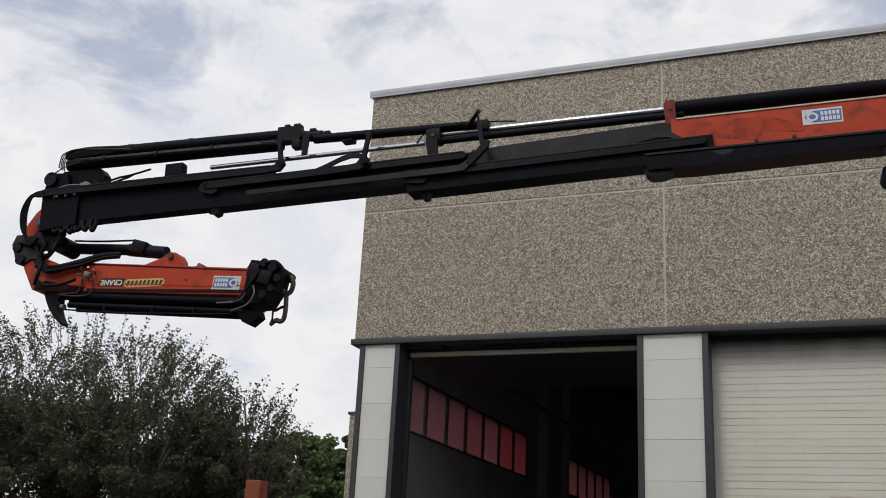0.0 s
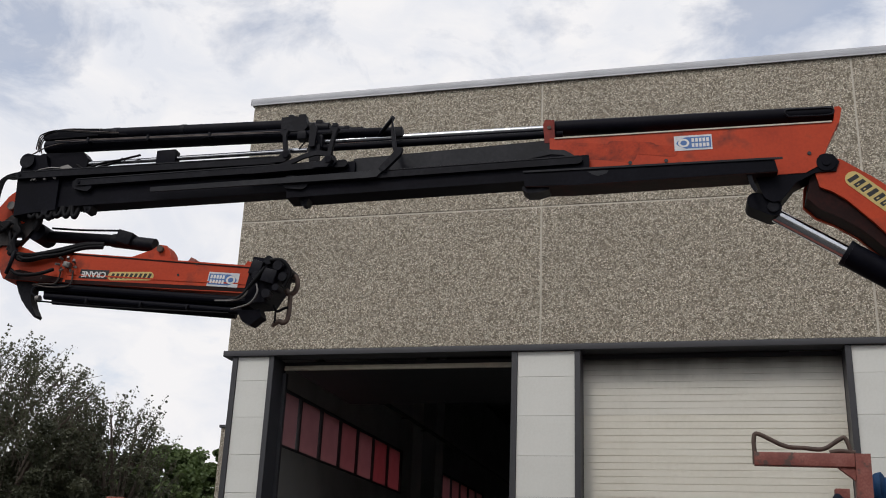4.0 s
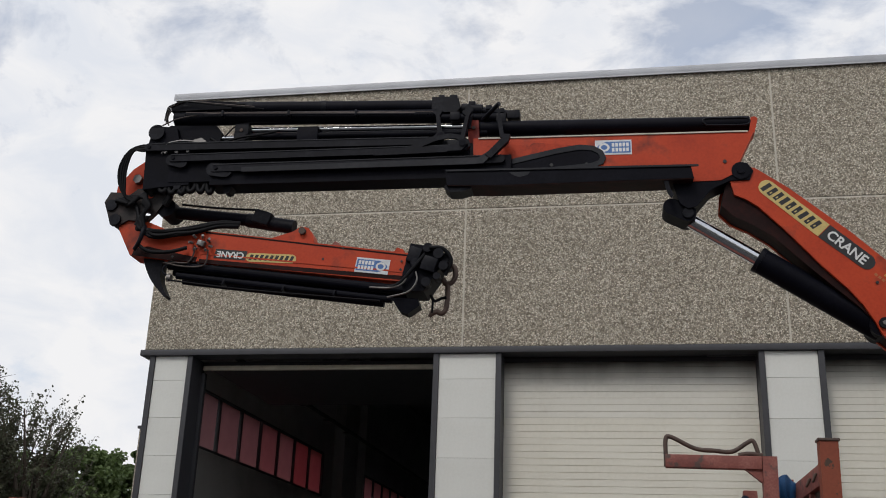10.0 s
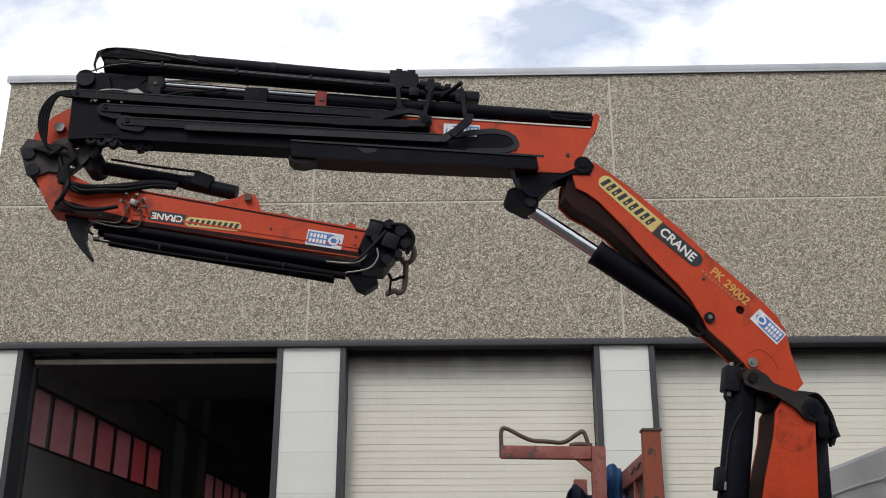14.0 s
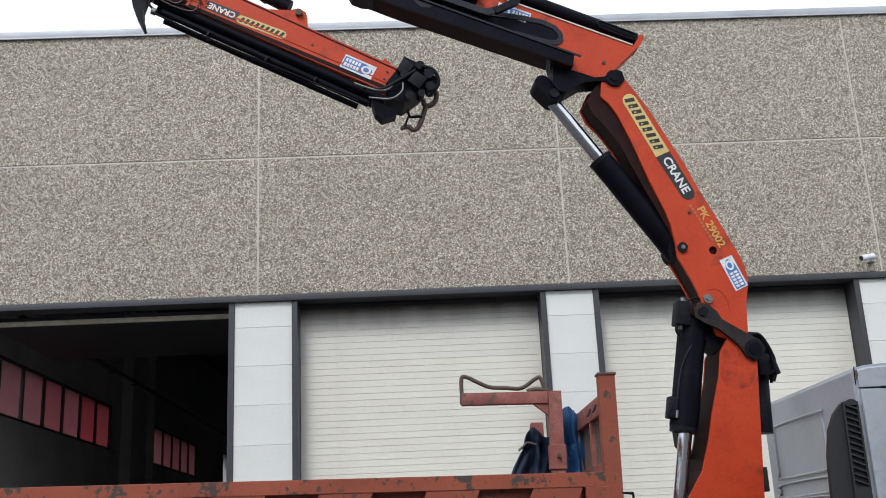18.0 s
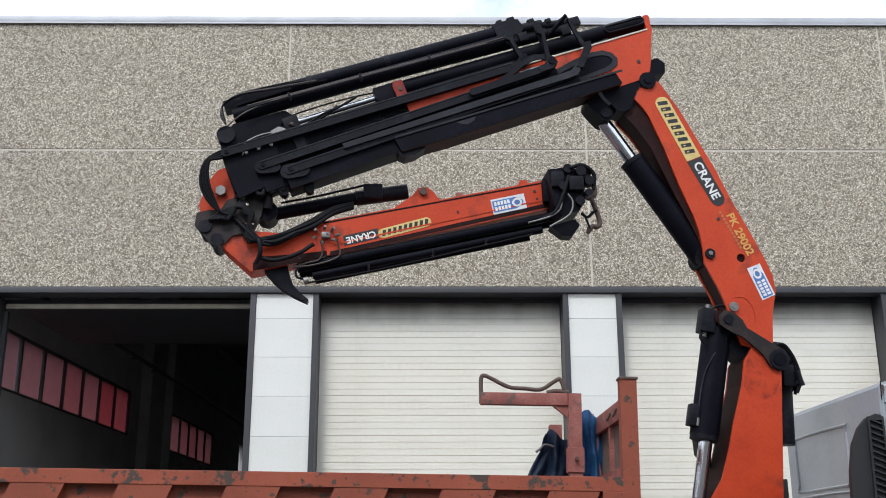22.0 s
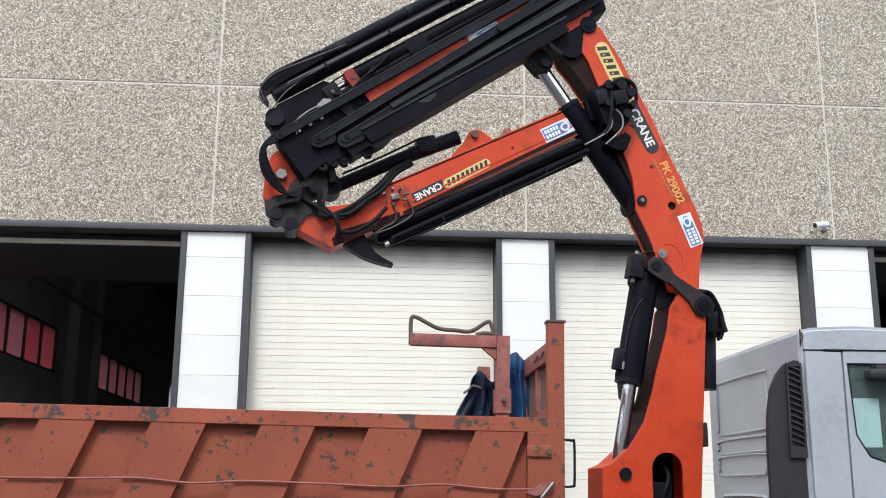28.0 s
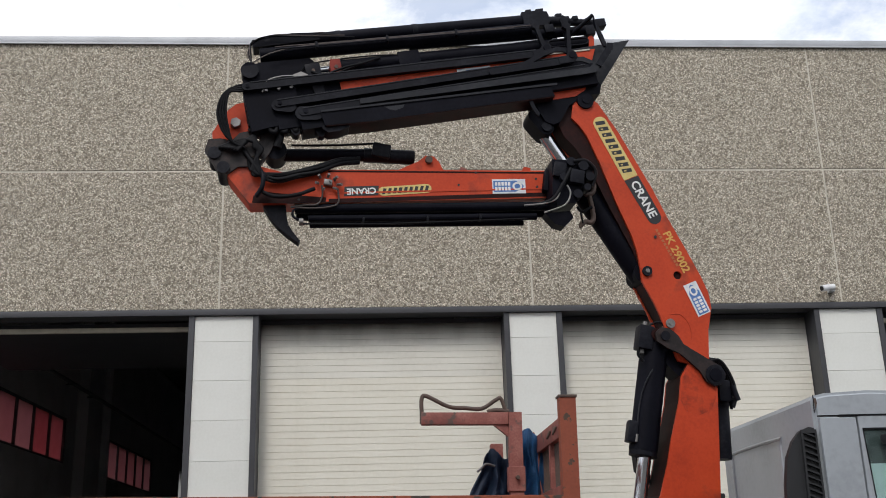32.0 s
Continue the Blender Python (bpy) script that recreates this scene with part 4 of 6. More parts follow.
def facing(text, size, material, parent, x, y, z, angle, name="lettering"):
    """Letters that face +y, reading along the direction of angle in x and z, seen from +y (x runs to the left there)."""
    base = Matrix(((-1, 0, 0, 0), (0, 0, 1, 0), (0, 1, 0, 0), (0, 0, 0, 1)))
    return words(name, text, size, material, parent, pose(x, y, z) @ Matrix.Rotation(-radians(angle), 4, "Y") @ base)


# column
out_l = [(-0.15, 3.28), (0.0, 1.41), (0.92, 1.40), (0.91, 1.82), (0.81, 1.86), (0.66, 1.99), (0.50, 2.23), (0.41, 2.5), (0.35, 2.73), (0.24, 3.08), (0.20, 3.3), (0.12, 3.42), (-0.06, 3.42)]
hole = slot(0.30, 1.45, 0.30, 1.82, 0.145)
hole = [(x, max(1.43, z)) for x, z in hole]
hole = [p for i, p in enumerate(hole) if p not in hole[:i]]
column = part("column", plate(out_l, 0.18, 0.21, [hole]), "orange", crane, "orange steel column with a cut-out at its foot")
part("side_plate", plate(out_l, -0.21, -0.18, [hole]), "orange", column)
for a, b in zip(out_l, out_l[1:] + out_l[:1]):
    if a == out_l[1]:
        continue
    d = Vector((b[0] - a[0], b[1] - a[1])).normalized()
    nrm = Vector((d.y, -d.x)) * 0.02
    # webs on the rod side are coloured darker, for grease and shade
    part("web_plate", plate([(a[0], a[1]), (b[0], b[1]), (b[0] - nrm.x, b[1] - nrm.y), (a[0] - nrm.x, a[1] - nrm.y)], -0.18, 0.18), "shadegrime" if a[0] > 0.15 and 1.9 < a[1] < 3.35 else "orange", column)
part("greasy_patch", plate([(-0.13, 3.28), (-0.06, 3.41), (0.11, 3.41), (0.19, 3.29), (0.23, 3.08), (0.19, 2.98), (0.06, 2.94), (-0.06, 2.99), (-0.12, 3.1)], 0.21, 0.2115), "sooty", column, "greasy dark patch below the hinge")
part("slot_back", box(0.1, 0.5, -0.176, -0.15, 1.43, 2.02), "black", column)
part("inner_valve", box(0.22, 0.4, -0.08, 0.1, 1.42, 1.7, 0.01), "greyblack", column)
part("inner_hose", tube([(0.35, 0.05, 1.42), (0.3, 0.1, 1.6), (0.24, 0.08, 1.75), (0.28, 0.0, 1.9)], 0.025), "rubber", column)
part("foot_pin", rod((0.70, 0.2, 1.77), (0.70, 0.235, 1.77), 0.055, 18), "greyblack", column)
part("slewing_ring", rod((0.42, 0, 1.25), (0.42, 0, 1.4), 0.52, 40), "orange", column)
for k in range(24):
    a = 2 * math.pi * k / 24
    part("bolt", rod((0.42 + 0.47 * math.cos(a), 0.47 * math.sin(a), 1.4), (0.42 + 0.47 * math.cos(a), 0.47 * math.sin(a), 1.44), 0.022, 6), "rust", column)
part("foot_box", box(0.78, 0.87, -0.17, 0.17, 1.38, 1.76, 0.03), "orange", column)
tank = part("tank", rod((-0.21, -0.05, 2.56), (-0.24, -0.05, 3.2), 0.11, 20), "greyblack", crane, "black upright tank behind the column")
for k in range(6):
    y = 0.16 - 0.06 * k
    part("head_hose", tube([(-0.05, y, 3.42 + 0.01 * k), (-0.2, y, 3.47 + 0.015 * k), (-0.29 - 0.012 * k, y, 3.36), (-0.34, y, 3.2), (-0.31, y, 3.1)], 0.014, 7), "rubber", crane)
for k in range(4):
    part("hose_fitting", rod((-0.35 + 0.02 * k, 0.17 - 0.1 * k, 3.08), (-0.31 + 0.02 * k, 0.17 - 0.1 * k, 3.22), 0.028, 10), "greyblack", crane)
part("valve_block", box(-0.30, -0.18, -0.12, 0.16, 3.08, 3.28, 0.02), "greyblack", crane)
for k in range(7):
    part("tie_end", rod((-0.31 - 0.012 * (k % 3), 0.14 - 0.05 * k, 3.02 + 0.02 * (k % 2)), (-0.35 - 0.02 * (k % 2), 0.15 - 0.05 * k, 3.12), 0.016, 8), "rubber", crane)
part("side_box", plate([(0.47, 2.35), (0.58, 2.48), (0.60, 2.78), (0.44, 2.82)], -0.24, -0.12), "greyblack", crane)
part("control_box", box(-0.13, -0.07, 0.0, 0.16, 2.02, 2.24, 0.012), "plastic", crane)

# inner boom, from its hinge along to the knuckle
upper_edge = [(2.68, 0.12), (2.34, 0.21), (1.69, 0.322), (1.34, 0.36), (0.98, 0.415), (0.7, 0.452), (0.53, 0.462), (0.38, 0.43), (0.19, 0.315), (-0.07, 0.21), (-0.09, 0.05), (0.0, -0.09), (0.25, -0.1), (0.45, -0.09), (0.59, -0.1), (0.83, -0.135), (0.95, -0.1)]
outer_line = upper_edge + [(1.13, -0.068), (1.29, -0.062), (1.63, -0.085), (2.08, -0.094), (2.37, -0.116), (2.5, -0.15), (2.6, -0.2), (2.74, -0.13), (2.79, -0.03), (2.74, 0.07)]
far_line = upper_edge + [(1.13, -0.105), (1.29, -0.12), (1.63, -0.17), (2.08, -0.215), (2.3, -0.28), (2.45, -0.35), (2.6, -0.36), (2.74, -0.22), (2.8, -0.03), (2.74, 0.07)]
inner_boom = part("inner_boom", plate(outer_line, 0.14, 0.17, [ring(0.778, 0.23, 0.042)]), "orange", crane, "orange inner boom arm")
part("side_plate", plate(far_line, -0.11, -0.08, [ring(0.778, 0.23, 0.042)]), "orange", inner_boom)
core = [(2.62, 0.1), (2.34, 0.195), (1.69, 0.307), (1.34, 0.345), (0.98, 0.4), (0.7, 0.437), (0.53, 0.447), (0.39, 0.415), (0.2, 0.3), (-0.05, 0.2), (-0.07, 0.06), (0.02, -0.07), (0.45, -0.075), (0.83, -0.12), (0.95, -0.09), (1.13, -0.095), (1.63, -0.16), (2.08, -0.205), (2.3, -0.27), (2.45, -0.335), (2.6, -0.345), (2.72, -0.2), (2.78, -0.05)]
# the arm's shaded underside is painted dark red instead of orange
part("box_section", plate(core, -0.08, 0.14), "shadegrime", inner_boom, "dark red underside with its shade painted in")
part("top_flange", plate([(2.68, 0.12), (2.34, 0.21), (1.69, 0.322), (1.34, 0.36), (0.98, 0.415), (0.7, 0.452), (0.7, 0.438), (0.98, 0.4), (1.34, 0.346), (1.69, 0.308), (2.34, 0.196), (2.68, 0.106)], -0.079, 0.139), "orange", inner_boom)
for x, z, r, ma in ((0.356, -0.03, 0.045, "steel"), (0.9, -0.053, 0.048, "greyblack"), (2.735, 0.0, 0.085, "black")):
    p = part("pin", rod((x, -0.19, z), (x, 0.195, z), r, 20), ma, inner_boom)
    part("pin_head", rod((x, 0.195, z), (x, 0.205, z), r * 0.45, 6), "steel" if x < 2 else "black", p)
part("pivot_boss", rod((0.356, 0.168, -0.03), (0.356, 0.178, -0.03), 0.07, 22), "orange", inner_boom)
part("cheek", plate([(-0.16, 0.12), (0.12, 0.17), (0.22, 0.0), (0.19, -0.12), (0.02, -0.2), (-0.13, -0.12)], -0.13, 0.13), "black", inner_boom)
part("grease_nipple", rod((1.2, 0.17, 0.16), (1.2, 0.18, 0.16), 0.014, 8), "ink", inner_boom)
part("ring_line", tube([(0.44, 0.172, 0.0), (0.42, 0.172, 0.09), (0.35, 0.172, 0.14), (0.25, 0.172, 0.15), (0.16, 0.172, 0.12)], 0.004, 5), "orange", inner_boom)
# stickers on the arm
def bent_end(a, b, c, r, start, n=7):
    """A strip from the corners a and b to a round end about c that begins at the angle start."""
    return [a, b] + [(c[0] + r * math.cos(radians(start + 180 * k / n)), c[1] + r * math.sin(radians(start + 180 * k / n))) for k in range(n + 1)]


def firm_sticker(parent, y, a, b, c, d, flip):
    """A white and blue sticker: a ring at one end and two rows of marks. a to d: its corners, in turn; flip: the ring lies at the far end."""
    def at_uv(u, v):
        u = 1 - u if flip else u
        p = [a[i] + (b[i] - a[i]) * u for i in (0, 1)]
        q = [d[i] + (c[i] - d[i]) * u for i in (0, 1)]
        return (p[0] + (q[0] - p[0]) * v, p[1] + (q[1] - p[1]) * v)
    st = part("square_sticker", plate([a, b, c, d], y, y + 0.0035), "sticker", parent, "white and blue sticker with a ring and rows of marks")
    field = [at_uv(0.97 - 0.02 * k, v) for k, v in ((0, 0.12), (0, 0.88))] + [at_uv(0.3 - 0.25 * math.sin(math.pi * k / 6), 0.88 - 0.76 * k / 6) for k in range(7)]
    part("blue_field", plate(field, y + 0.0035, y + 0.005), "blue", st)
    part("ring_mark", plate([at_uv(0.25 + 0.15 * math.cos(k * math.pi / 8), 0.5 + 0.29 * math.sin(k * math.pi / 8)) for k in range(16)], y + 0.005, y + 0.006, [[at_uv(0.25 + 0.09 * math.cos(k * math.pi / 5), 0.5 + 0.17 * math.sin(k * math.pi / 5)) for k in range(10)]]), "paper", st)
    for row in (0.2, 0.54):
        for k in range(5):
            u = 0.46 + 0.098 * k
            part("bar", plate([at_uv(u, row), at_uv(u + 0.07, row), at_uv(u + 0.07, row + 0.25), at_uv(u, row + 0.25)], y + 0.005, y + 0.006), "paper", st)
    return st


ysl = part("name_sticker", plate(bent_end((1.848, 0.232), (1.832, 0.078), (2.465, 0.066), 0.074, 270 - 8), 0.1705, 0.174), "yellow", inner_boom, "yellow sticker with dark bars")
for k in range(9):
    x = 2.47 - k * 0.0685
    zc = 0.066 + (2.465 - x) * 0.142
    part("bar", plate([(x + 0.026, zc - 0.05), (x - 0.014, zc - 0.05), (x - 0.026, zc + 0.05), (x + 0.014, zc + 0.05)], 0.174, 0.1755, [[(x + 0.008, zc - 0.03), (x - 0.004, zc - 0.03), (x - 0.006, zc - 0.005), (x + 0.006, zc - 0.005)]] if k % 3 else []), "ink", ysl)
bsl = part("word_sticker", plate(bent_end((1.825, 0.078), (1.841, 0.234), (1.392, 0.229), 0.072, 90 - 8), 0.1705, 0.174), "ink", inner_boom, "black sticker with white letters")
facing("CRANE", 0.124, "paper", bsl, 1.595, 0.1755, 0.193, -8.2)
facing("PK 29002", 0.112, "gold", inner_boom, 1.0, 0.1725, 0.308, -6.5)
for k in range(11):
    x = 1.27 - k * 0.038
    part("gold_bar", plate([(x, 0.188 + (1.285 - x) * 0.157), (x - 0.026, 0.192 + (1.285 - x) * 0.157), (x - 0.024, 0.216 + (1.285 - x) * 0.157), (x + 0.002, 0.212 + (1.285 - x) * 0.157)], 0.1705, 0.172), "faded", inner_boom)
firm_sticker(inner_boom, 0.1705, (0.663, 0.243), (0.335, 0.27), (0.35, 0.41), (0.676, 0.383), False)

# hydraulic parts that swing: a barrel or a rod along +x from its pin
lift_barrel = part("lift_cylinder", rod((0.02, 0, 0), (1.03, 0, 0), 0.132, 28), "black", crane, "black lift cylinder beside the column")
part("cap_end", rod((1.03, 0, 0), (1.075, 0, 0), 0.128, 28), "greyblack", lift_barrel)
part("eye", rod((0, -0.12, 0), (0, 0.12, 0), 0.115, 22), "greyblack", lift_barrel)
part("pipe_bracket", box(0.78, 0.98, 0.0, 0.1, 0.1, 0.19, 0.012), "greyblack", lift_barrel)
part("eye_block", plate(slot(-0.06, 0.03, -0.02, -0.05, 0.06), 0.06, 0.15), "shadegrime", lift_barrel, "greasy reddish eye block")
part("pressure_pipe", tube([(0.22, 0.11, 0.0), (0.34, 0.13, 0.06), (0.5, 0.10, 0.1), (0.7, 0.085, 0.11), (0.92, 0.09, 0.105)], 0.007, 6), "slate", lift_barrel)
part("pipe_end", rod((0.9, 0.09, 0.105), (0.97, 0.09, 0.105), 0.016, 8), "steel", lift_barrel)
valve = part("load_valve", box(-0.13, 0.1, -0.02, 0.14, 0.06, 0.2, 0.015), "greyblack", lift_barrel, "load-holding valve on the cylinder head")
part("valve_stem", rod((-0.17, 0.08, 0.14), (0.14, 0.08, 0.14), 0.022, 10), "steel", valve)
part("valve_pipe", tube([(-0.06, 0.1, 0.12), (-0.15, 0.1, 0.09), (-0.19, 0.1, 0.0), (-0.12, 0.1, -0.09)], 0.012, 6), "rubber", valve)
part("valve_pipe", tube([(0.06, 0.1, 0.17), (0.16, 0.1, 0.18), (0.22, 0.1, 0.12)], 0.014, 6), "rubber", valve)
lift_rod = part("lift_rod", rod((0, 0, 0), (1.05, 0, 0), 0.062, 24), "chrome", crane, "chromed lift rod")
LK = [(-0.10, -0.03), (-0.08, 0.07), (0.0, 0.105), (0.12, 0.085), (0.40, 0.05), (0.48, 0.085), (0.585, 0.09), (0.66, 0.05), (0.675, -0.03), (0.62, -0.09), (0.50, -0.08), (0.38, -0.045), (0.14, -0.06), (0.03, -0.105), (-0.06, -0.09)]
link = part("link_plate", plate(LK, 0.215, 0.245), "greasy", crane, "greasy dark link plate at the boom hinge")
part("link_plate_far", plate(LK, -0.245, -0.215), "greyblack", link)
part("link_pin", rod((0, -0.25, 0), (0, 0.265, 0), 0.06, 20), "black", link)
part("link_pin", rod((0.585, -0.25, 0), (0.585, 0.265, 0), 0.045, 20), "greyblack", link)
part("link_boss", rod((0.0, 0.245, 0), (0.0, 0.255, 0), 0.095, 22), "greyblack", link)
fold_barrel = part("fold_cylinder", rod((-0.02, 0, 0), (1.15, 0, 0), 0.118, 26), "black", crane, "thick black folding cylinder under the inner boom")
part("cap_end", rod((1.15, 0, 0), (1.19, 0, 0), 0.124, 26), "greyblack", fold_barrel)
part("barrel_root", rod((0, -0.13, 0), (0, 0.13, 0), 0.11, 20), "black", fold_barrel)
fold_rod = part("fold_rod", rod((0, 0, 0), (1.3, 0, 0), 0.066, 24), "chrome", crane, "chromed folding rod")
part("rod_eye", plate(slot(-0.16, 0.02, 0.0, 0.0, 0.078), -0.09, 0.15), "black", fold_rod)
part("rod_eye_pin", rod((0, -0.12, 0), (0, 0.17, 0), 0.05, 18), "greyblack", fold_rod)

# outer boom base: black box rail below, orange body above, tubes on top
base_boom = part("outer_boom", plate([(2.74, -0.045), (2.76, 0.105), (0.47, 0.035), (0.45, -0.09), (2.3, -0.07)], 0.03, 0.29), "black", crane, "black and orange main boom box")
part("orange_body", plate([(2.5, 0.04), (2.5, 0.475), (-0.14, 0.40), (-0.02, 0.17), (0.03, 0.06), (0.085, -0.03), (0.2, -0.085), (0.45, -0.085), (0.5, 0.02)], -0.03, 0.19), "orange", base_boom, "orange upper boom body")
for k in range(4):
    x, z = 2.3 - 0.2 * k, 0.33 - 0.03 * (k % 2)
    part("soot_smear", plate(slot(x, z, x - 0.34, z - 0.05 - 0.02 * (k % 2), 0.085 - 0.01 * k), 0.1896 + 0.0004 * k, 0.1908 + 0.0004 * k), "sooty", base_boom)
clamp = part("tube_clamp", plate([(2.45, 0.44), (2.55, 0.44), (2.56, 0.64), (2.54, 0.69), (2.45, 0.68)], -0.05, 0.17), "clampred", base_boom, "orange-red tube clamp darkened with painted shade")
part("clamp_bolt", rod((2.50, 0.17, 0.6), (2.50, 0.18, 0.6), 0.02, 8), "rust", clamp)
part("top_tube", rod((2.45, 0.06, 0.635), (-0.12, 0.06, 0.535), 0.078, 22), "black", base_boom)
part("tube_guard", tube([(0.28, 0.135, 0.51), (0.31, 0.14, 0.545), (0.28, 0.135, 0.58), (0.1, 0.135, 0.573), (-0.08, 0.135, 0.565), (-0.12, 0.135, 0.53), (-0.08, 0.135, 0.495), (0.1, 0.135, 0.50), (0.28, 0.135, 0.51)], 0.01, 6, 4), "greyblack", base_boom)
part("end_lug", plate([(-0.10, 0.39), (-0.15, 0.40), (-0.19, 0.55), (-0.17, 0.575), (-0.13, 0.57)], -0.02, 0.14), "orange", base_boom)
lug = part("knuckle_lug", plate([(0.64, -0.06), (0.61, -0.2), (0.575, -0.3), (0.51, -0.345), (0.43, -0.33), (0.29, -0.17), (0.12, -0.09), (-0.06, -0.09), (-0.1, 0.0), (-0.05, 0.08), (0.1, 0.08), (0.42, 0.02)], -0.06, 0.184), "black", base_boom)
# thin dark red plate that paints the shade below the box
part("under_plate", plate([(2.73, -0.046), (0.46, -0.091), (0.46, -0.099), (2.3, -0.079), (2.73, -0.054)], 0.034, 0.286), "shadegrime", base_boom, "dark red underside with its shade painted in")
part("rail_foot", plate([(2.76, -0.03), (2.5, -0.05), (2.52, -0.085), (2.62, -0.11), (2.72, -0.105), (2.77, -0.06)], 0.08, 0.26), "greyblack", base_boom)
part("worn_spot", plate([(2.15, 0.055), (1.95, 0.05), (1.97, 0.02), (2.05, 0.0), (2.1, 0.02)], 0.29, 0.2908), "slate", base_boom)
firm_sticker(base_boom, 0.1905, (1.335, 0.232), (0.992, 0.222), (0.99, 0.374), (1.333, 0.383), False)
for x, z in ((0.15, 0.1), (0.9, 0.08), (1.42, 0.14), (1.75, 0.15)):
    part("bleed_bolt", rod((x, 0.19, z), (x, 0.2, z), 0.018, 8), "ink", base_boom)
part("rail_lip", plate([(2.75, 0.09), (2.75, 0.108), (0.40, 0.04), (0.40, 0.02)], 0.29, 0.302), "slate", base_boom)
part("body_lip", plate([(2.45, 0.462), (2.45, 0.475), (-0.08, 0.405), (-0.08, 0.390)], 0.19, 0.2), "joint", base_boom, "dusty pale edge of the boom body")
part("rail_hook", plate([(0.72, -0.08), (0.68, -0.08), (0.67, -0.16), (0.64, -0.24), (0.66, -0.27), (0.69, -0.22), (0.71, -0.15)], 0.25, 0.27), "greyblack", base_boom)

# extension stages; each has its own frame with the front end near x = 0
stage_b = part("extension_first", plate([(0.0, 0.01), (0.0, 0.2), (-0.05, 0.235), (-3.0, 0.235), (-3.0, 0.01)], 0.01, 0.25), "black", crane, "black outer extension box")
part("tail_plate", plate([(-0.62, 0.2), (-0.66, 0.42), (-2.5, 0.455), (-2.9, 0.46), (-3.5, 0.465), (-3.05, 0.01), (-2.4, 0.01), (-2.4, 0.2)], -0.025, 0.165), "slate", stage_b, "dark grey upper box with a slanted tail")
part("side_rail", plate(slot(-0.04, 0.18, -2.9, 0.18, 0.042), 0.25, 0.285), "greyblack", stage_b)
part("rail_lip", rod((-0.03, 0.283, 0.213), (-2.9, 0.283, 0.213), 0.009, 6), "slate", stage_b)
part("rail_bolt", rod((-0.06, 0.285, 0.18), (-0.06, 0.295, 0.18), 0.022, 10), "black", stage_b)
part("front_pad", plate(slot(-0.03, 0.17, -0.16, 0.15, 0.07), 0.25, 0.275), "greyblack", stage_b)
part("foot", plate([(-0.12, 0.01), (-0.22, 0.01), (-0.2, -0.05), (-0.14, -0.05)], 0.08, 0.2), "greyblack", stage_b)
part("foot_eye", rod((-0.17, 0.1, -0.035), (-0.17, 0.2, -0.035), 0.03, 12), "greyblack", stage_b)
block = part("rod_clamp", box(-0.31, -0.16, 0.0, 0.15, 0.58, 0.73, 0.012), "greyblack", stage_b, "clamp that holds the extension rods")
part("clamp_bolt", rod((-0.235, 0.145, 0.65), (-0.235, 0.16, 0.65), 0.018, 8), "rust", block)
part("clamp_leg", plate([(-0.17, 0.60), (-0.30, 0.60), (-0.295, 0.36), (-0.25, 0.33), (-0.2, 0.36)], 0.15, 0.19), "greyblack", block)
part("chrome_rod", rod((-0.3, 0.06, 0.685), (-2.78, 0.06, 0.632), 0.032, 18), "chrome", stage_b, "chromed extension rod")
part("black_rod", rod((-0.3, 0.09, 0.60), (-2.75, 0.09, 0.55), 0.035, 16), "black", stage_b)
part("clip_wire", tube([(-0.05, 0.12, 0.60), (-0.2, 0.14, 0.72), (-0.5, 0.13, 0.74), (-0.85, 0.12, 0.73), (-1.1, 0.1, 0.71)], 0.008, 5), "rubber", stage_b)
stage_c = part("extension_second", plate([(0.0, 0.07), (0.0, 0.32), (-0.05, 0.355), (-3.05, 0.355), (-3.05, 0.07)], 0.01, 0.205), "black", crane, "black middle extension box")
part("side_rail", plate(slot(-0.04, 0.315, -2.95, 0.315, 0.04), 0.205, 0.262), "greyblack", stage_c)
part("rail_lip", rod((-0.03, 0.26, 0.347), (-2.95, 0.26, 0.347), 0.009, 6), "slate", stage_c)
part("rail_bolt", rod((-0.05, 0.262, 0.315), (-0.05, 0.272, 0.315), 0.02, 10), "black", stage_c)
part("front_pad", plate(slot(-0.03, 0.30, -0.14, 0.27, 0.06), 0.205, 0.25), "greyblack", stage_c)
part("foot", plate([(-0.10, 0.07), (-0.2, 0.07), (-0.18, 0.01), (-0.12, 0.01)], 0.06, 0.19), "greyblack", stage_c)
part("foot_eye", rod((-0.15, 0.08, 0.02), (-0.15, 0.19, 0.02), 0.03, 12), "greyblack", stage_c)
part("second_rod", rod((0.0, 0.09, 0.60), (-2.5, 0.09, 0.57), 0.026, 14), "chrome", stage_c, "thinner chromed rod")


def rail_bracket(g, x, z0, top, lean, y):
    """An upturned rail end with a slim bracket up to the tubes."""
    part("upturn", plate([(x + 0.14, z0 - 0.03), (x + 0.14, z0 + 0.03), (x + 0.06, z0 + 0.04), (x + 0.02, z0 + 0.09), (x - 0.04, z0 + 0.09), (x - 0.06, z0 + 0.04), (x, z0 - 0.03)], y, y + 0.05), "greyblack", g)
    part("upturn_pin", rod((x - 0.01, y + 0.04, z0 + 0.045), (x - 0.01, y + 0.06, z0 + 0.045), 0.035, 14), "black", g)
    part("bracket", plate([(x + 0.025, z0 + 0.08), (x - 0.02, z0 + 0.08), (x - 0.01 + lean, top - 0.05), (x - 0.04 + lean, top), (x + 0.05 + lean, top + 0.01), (x + 0.06 + lean, top - 0.02), (x + 0.025 + lean, top - 0.05)], y - 0.02, y + 0.03), "greyblack", g)


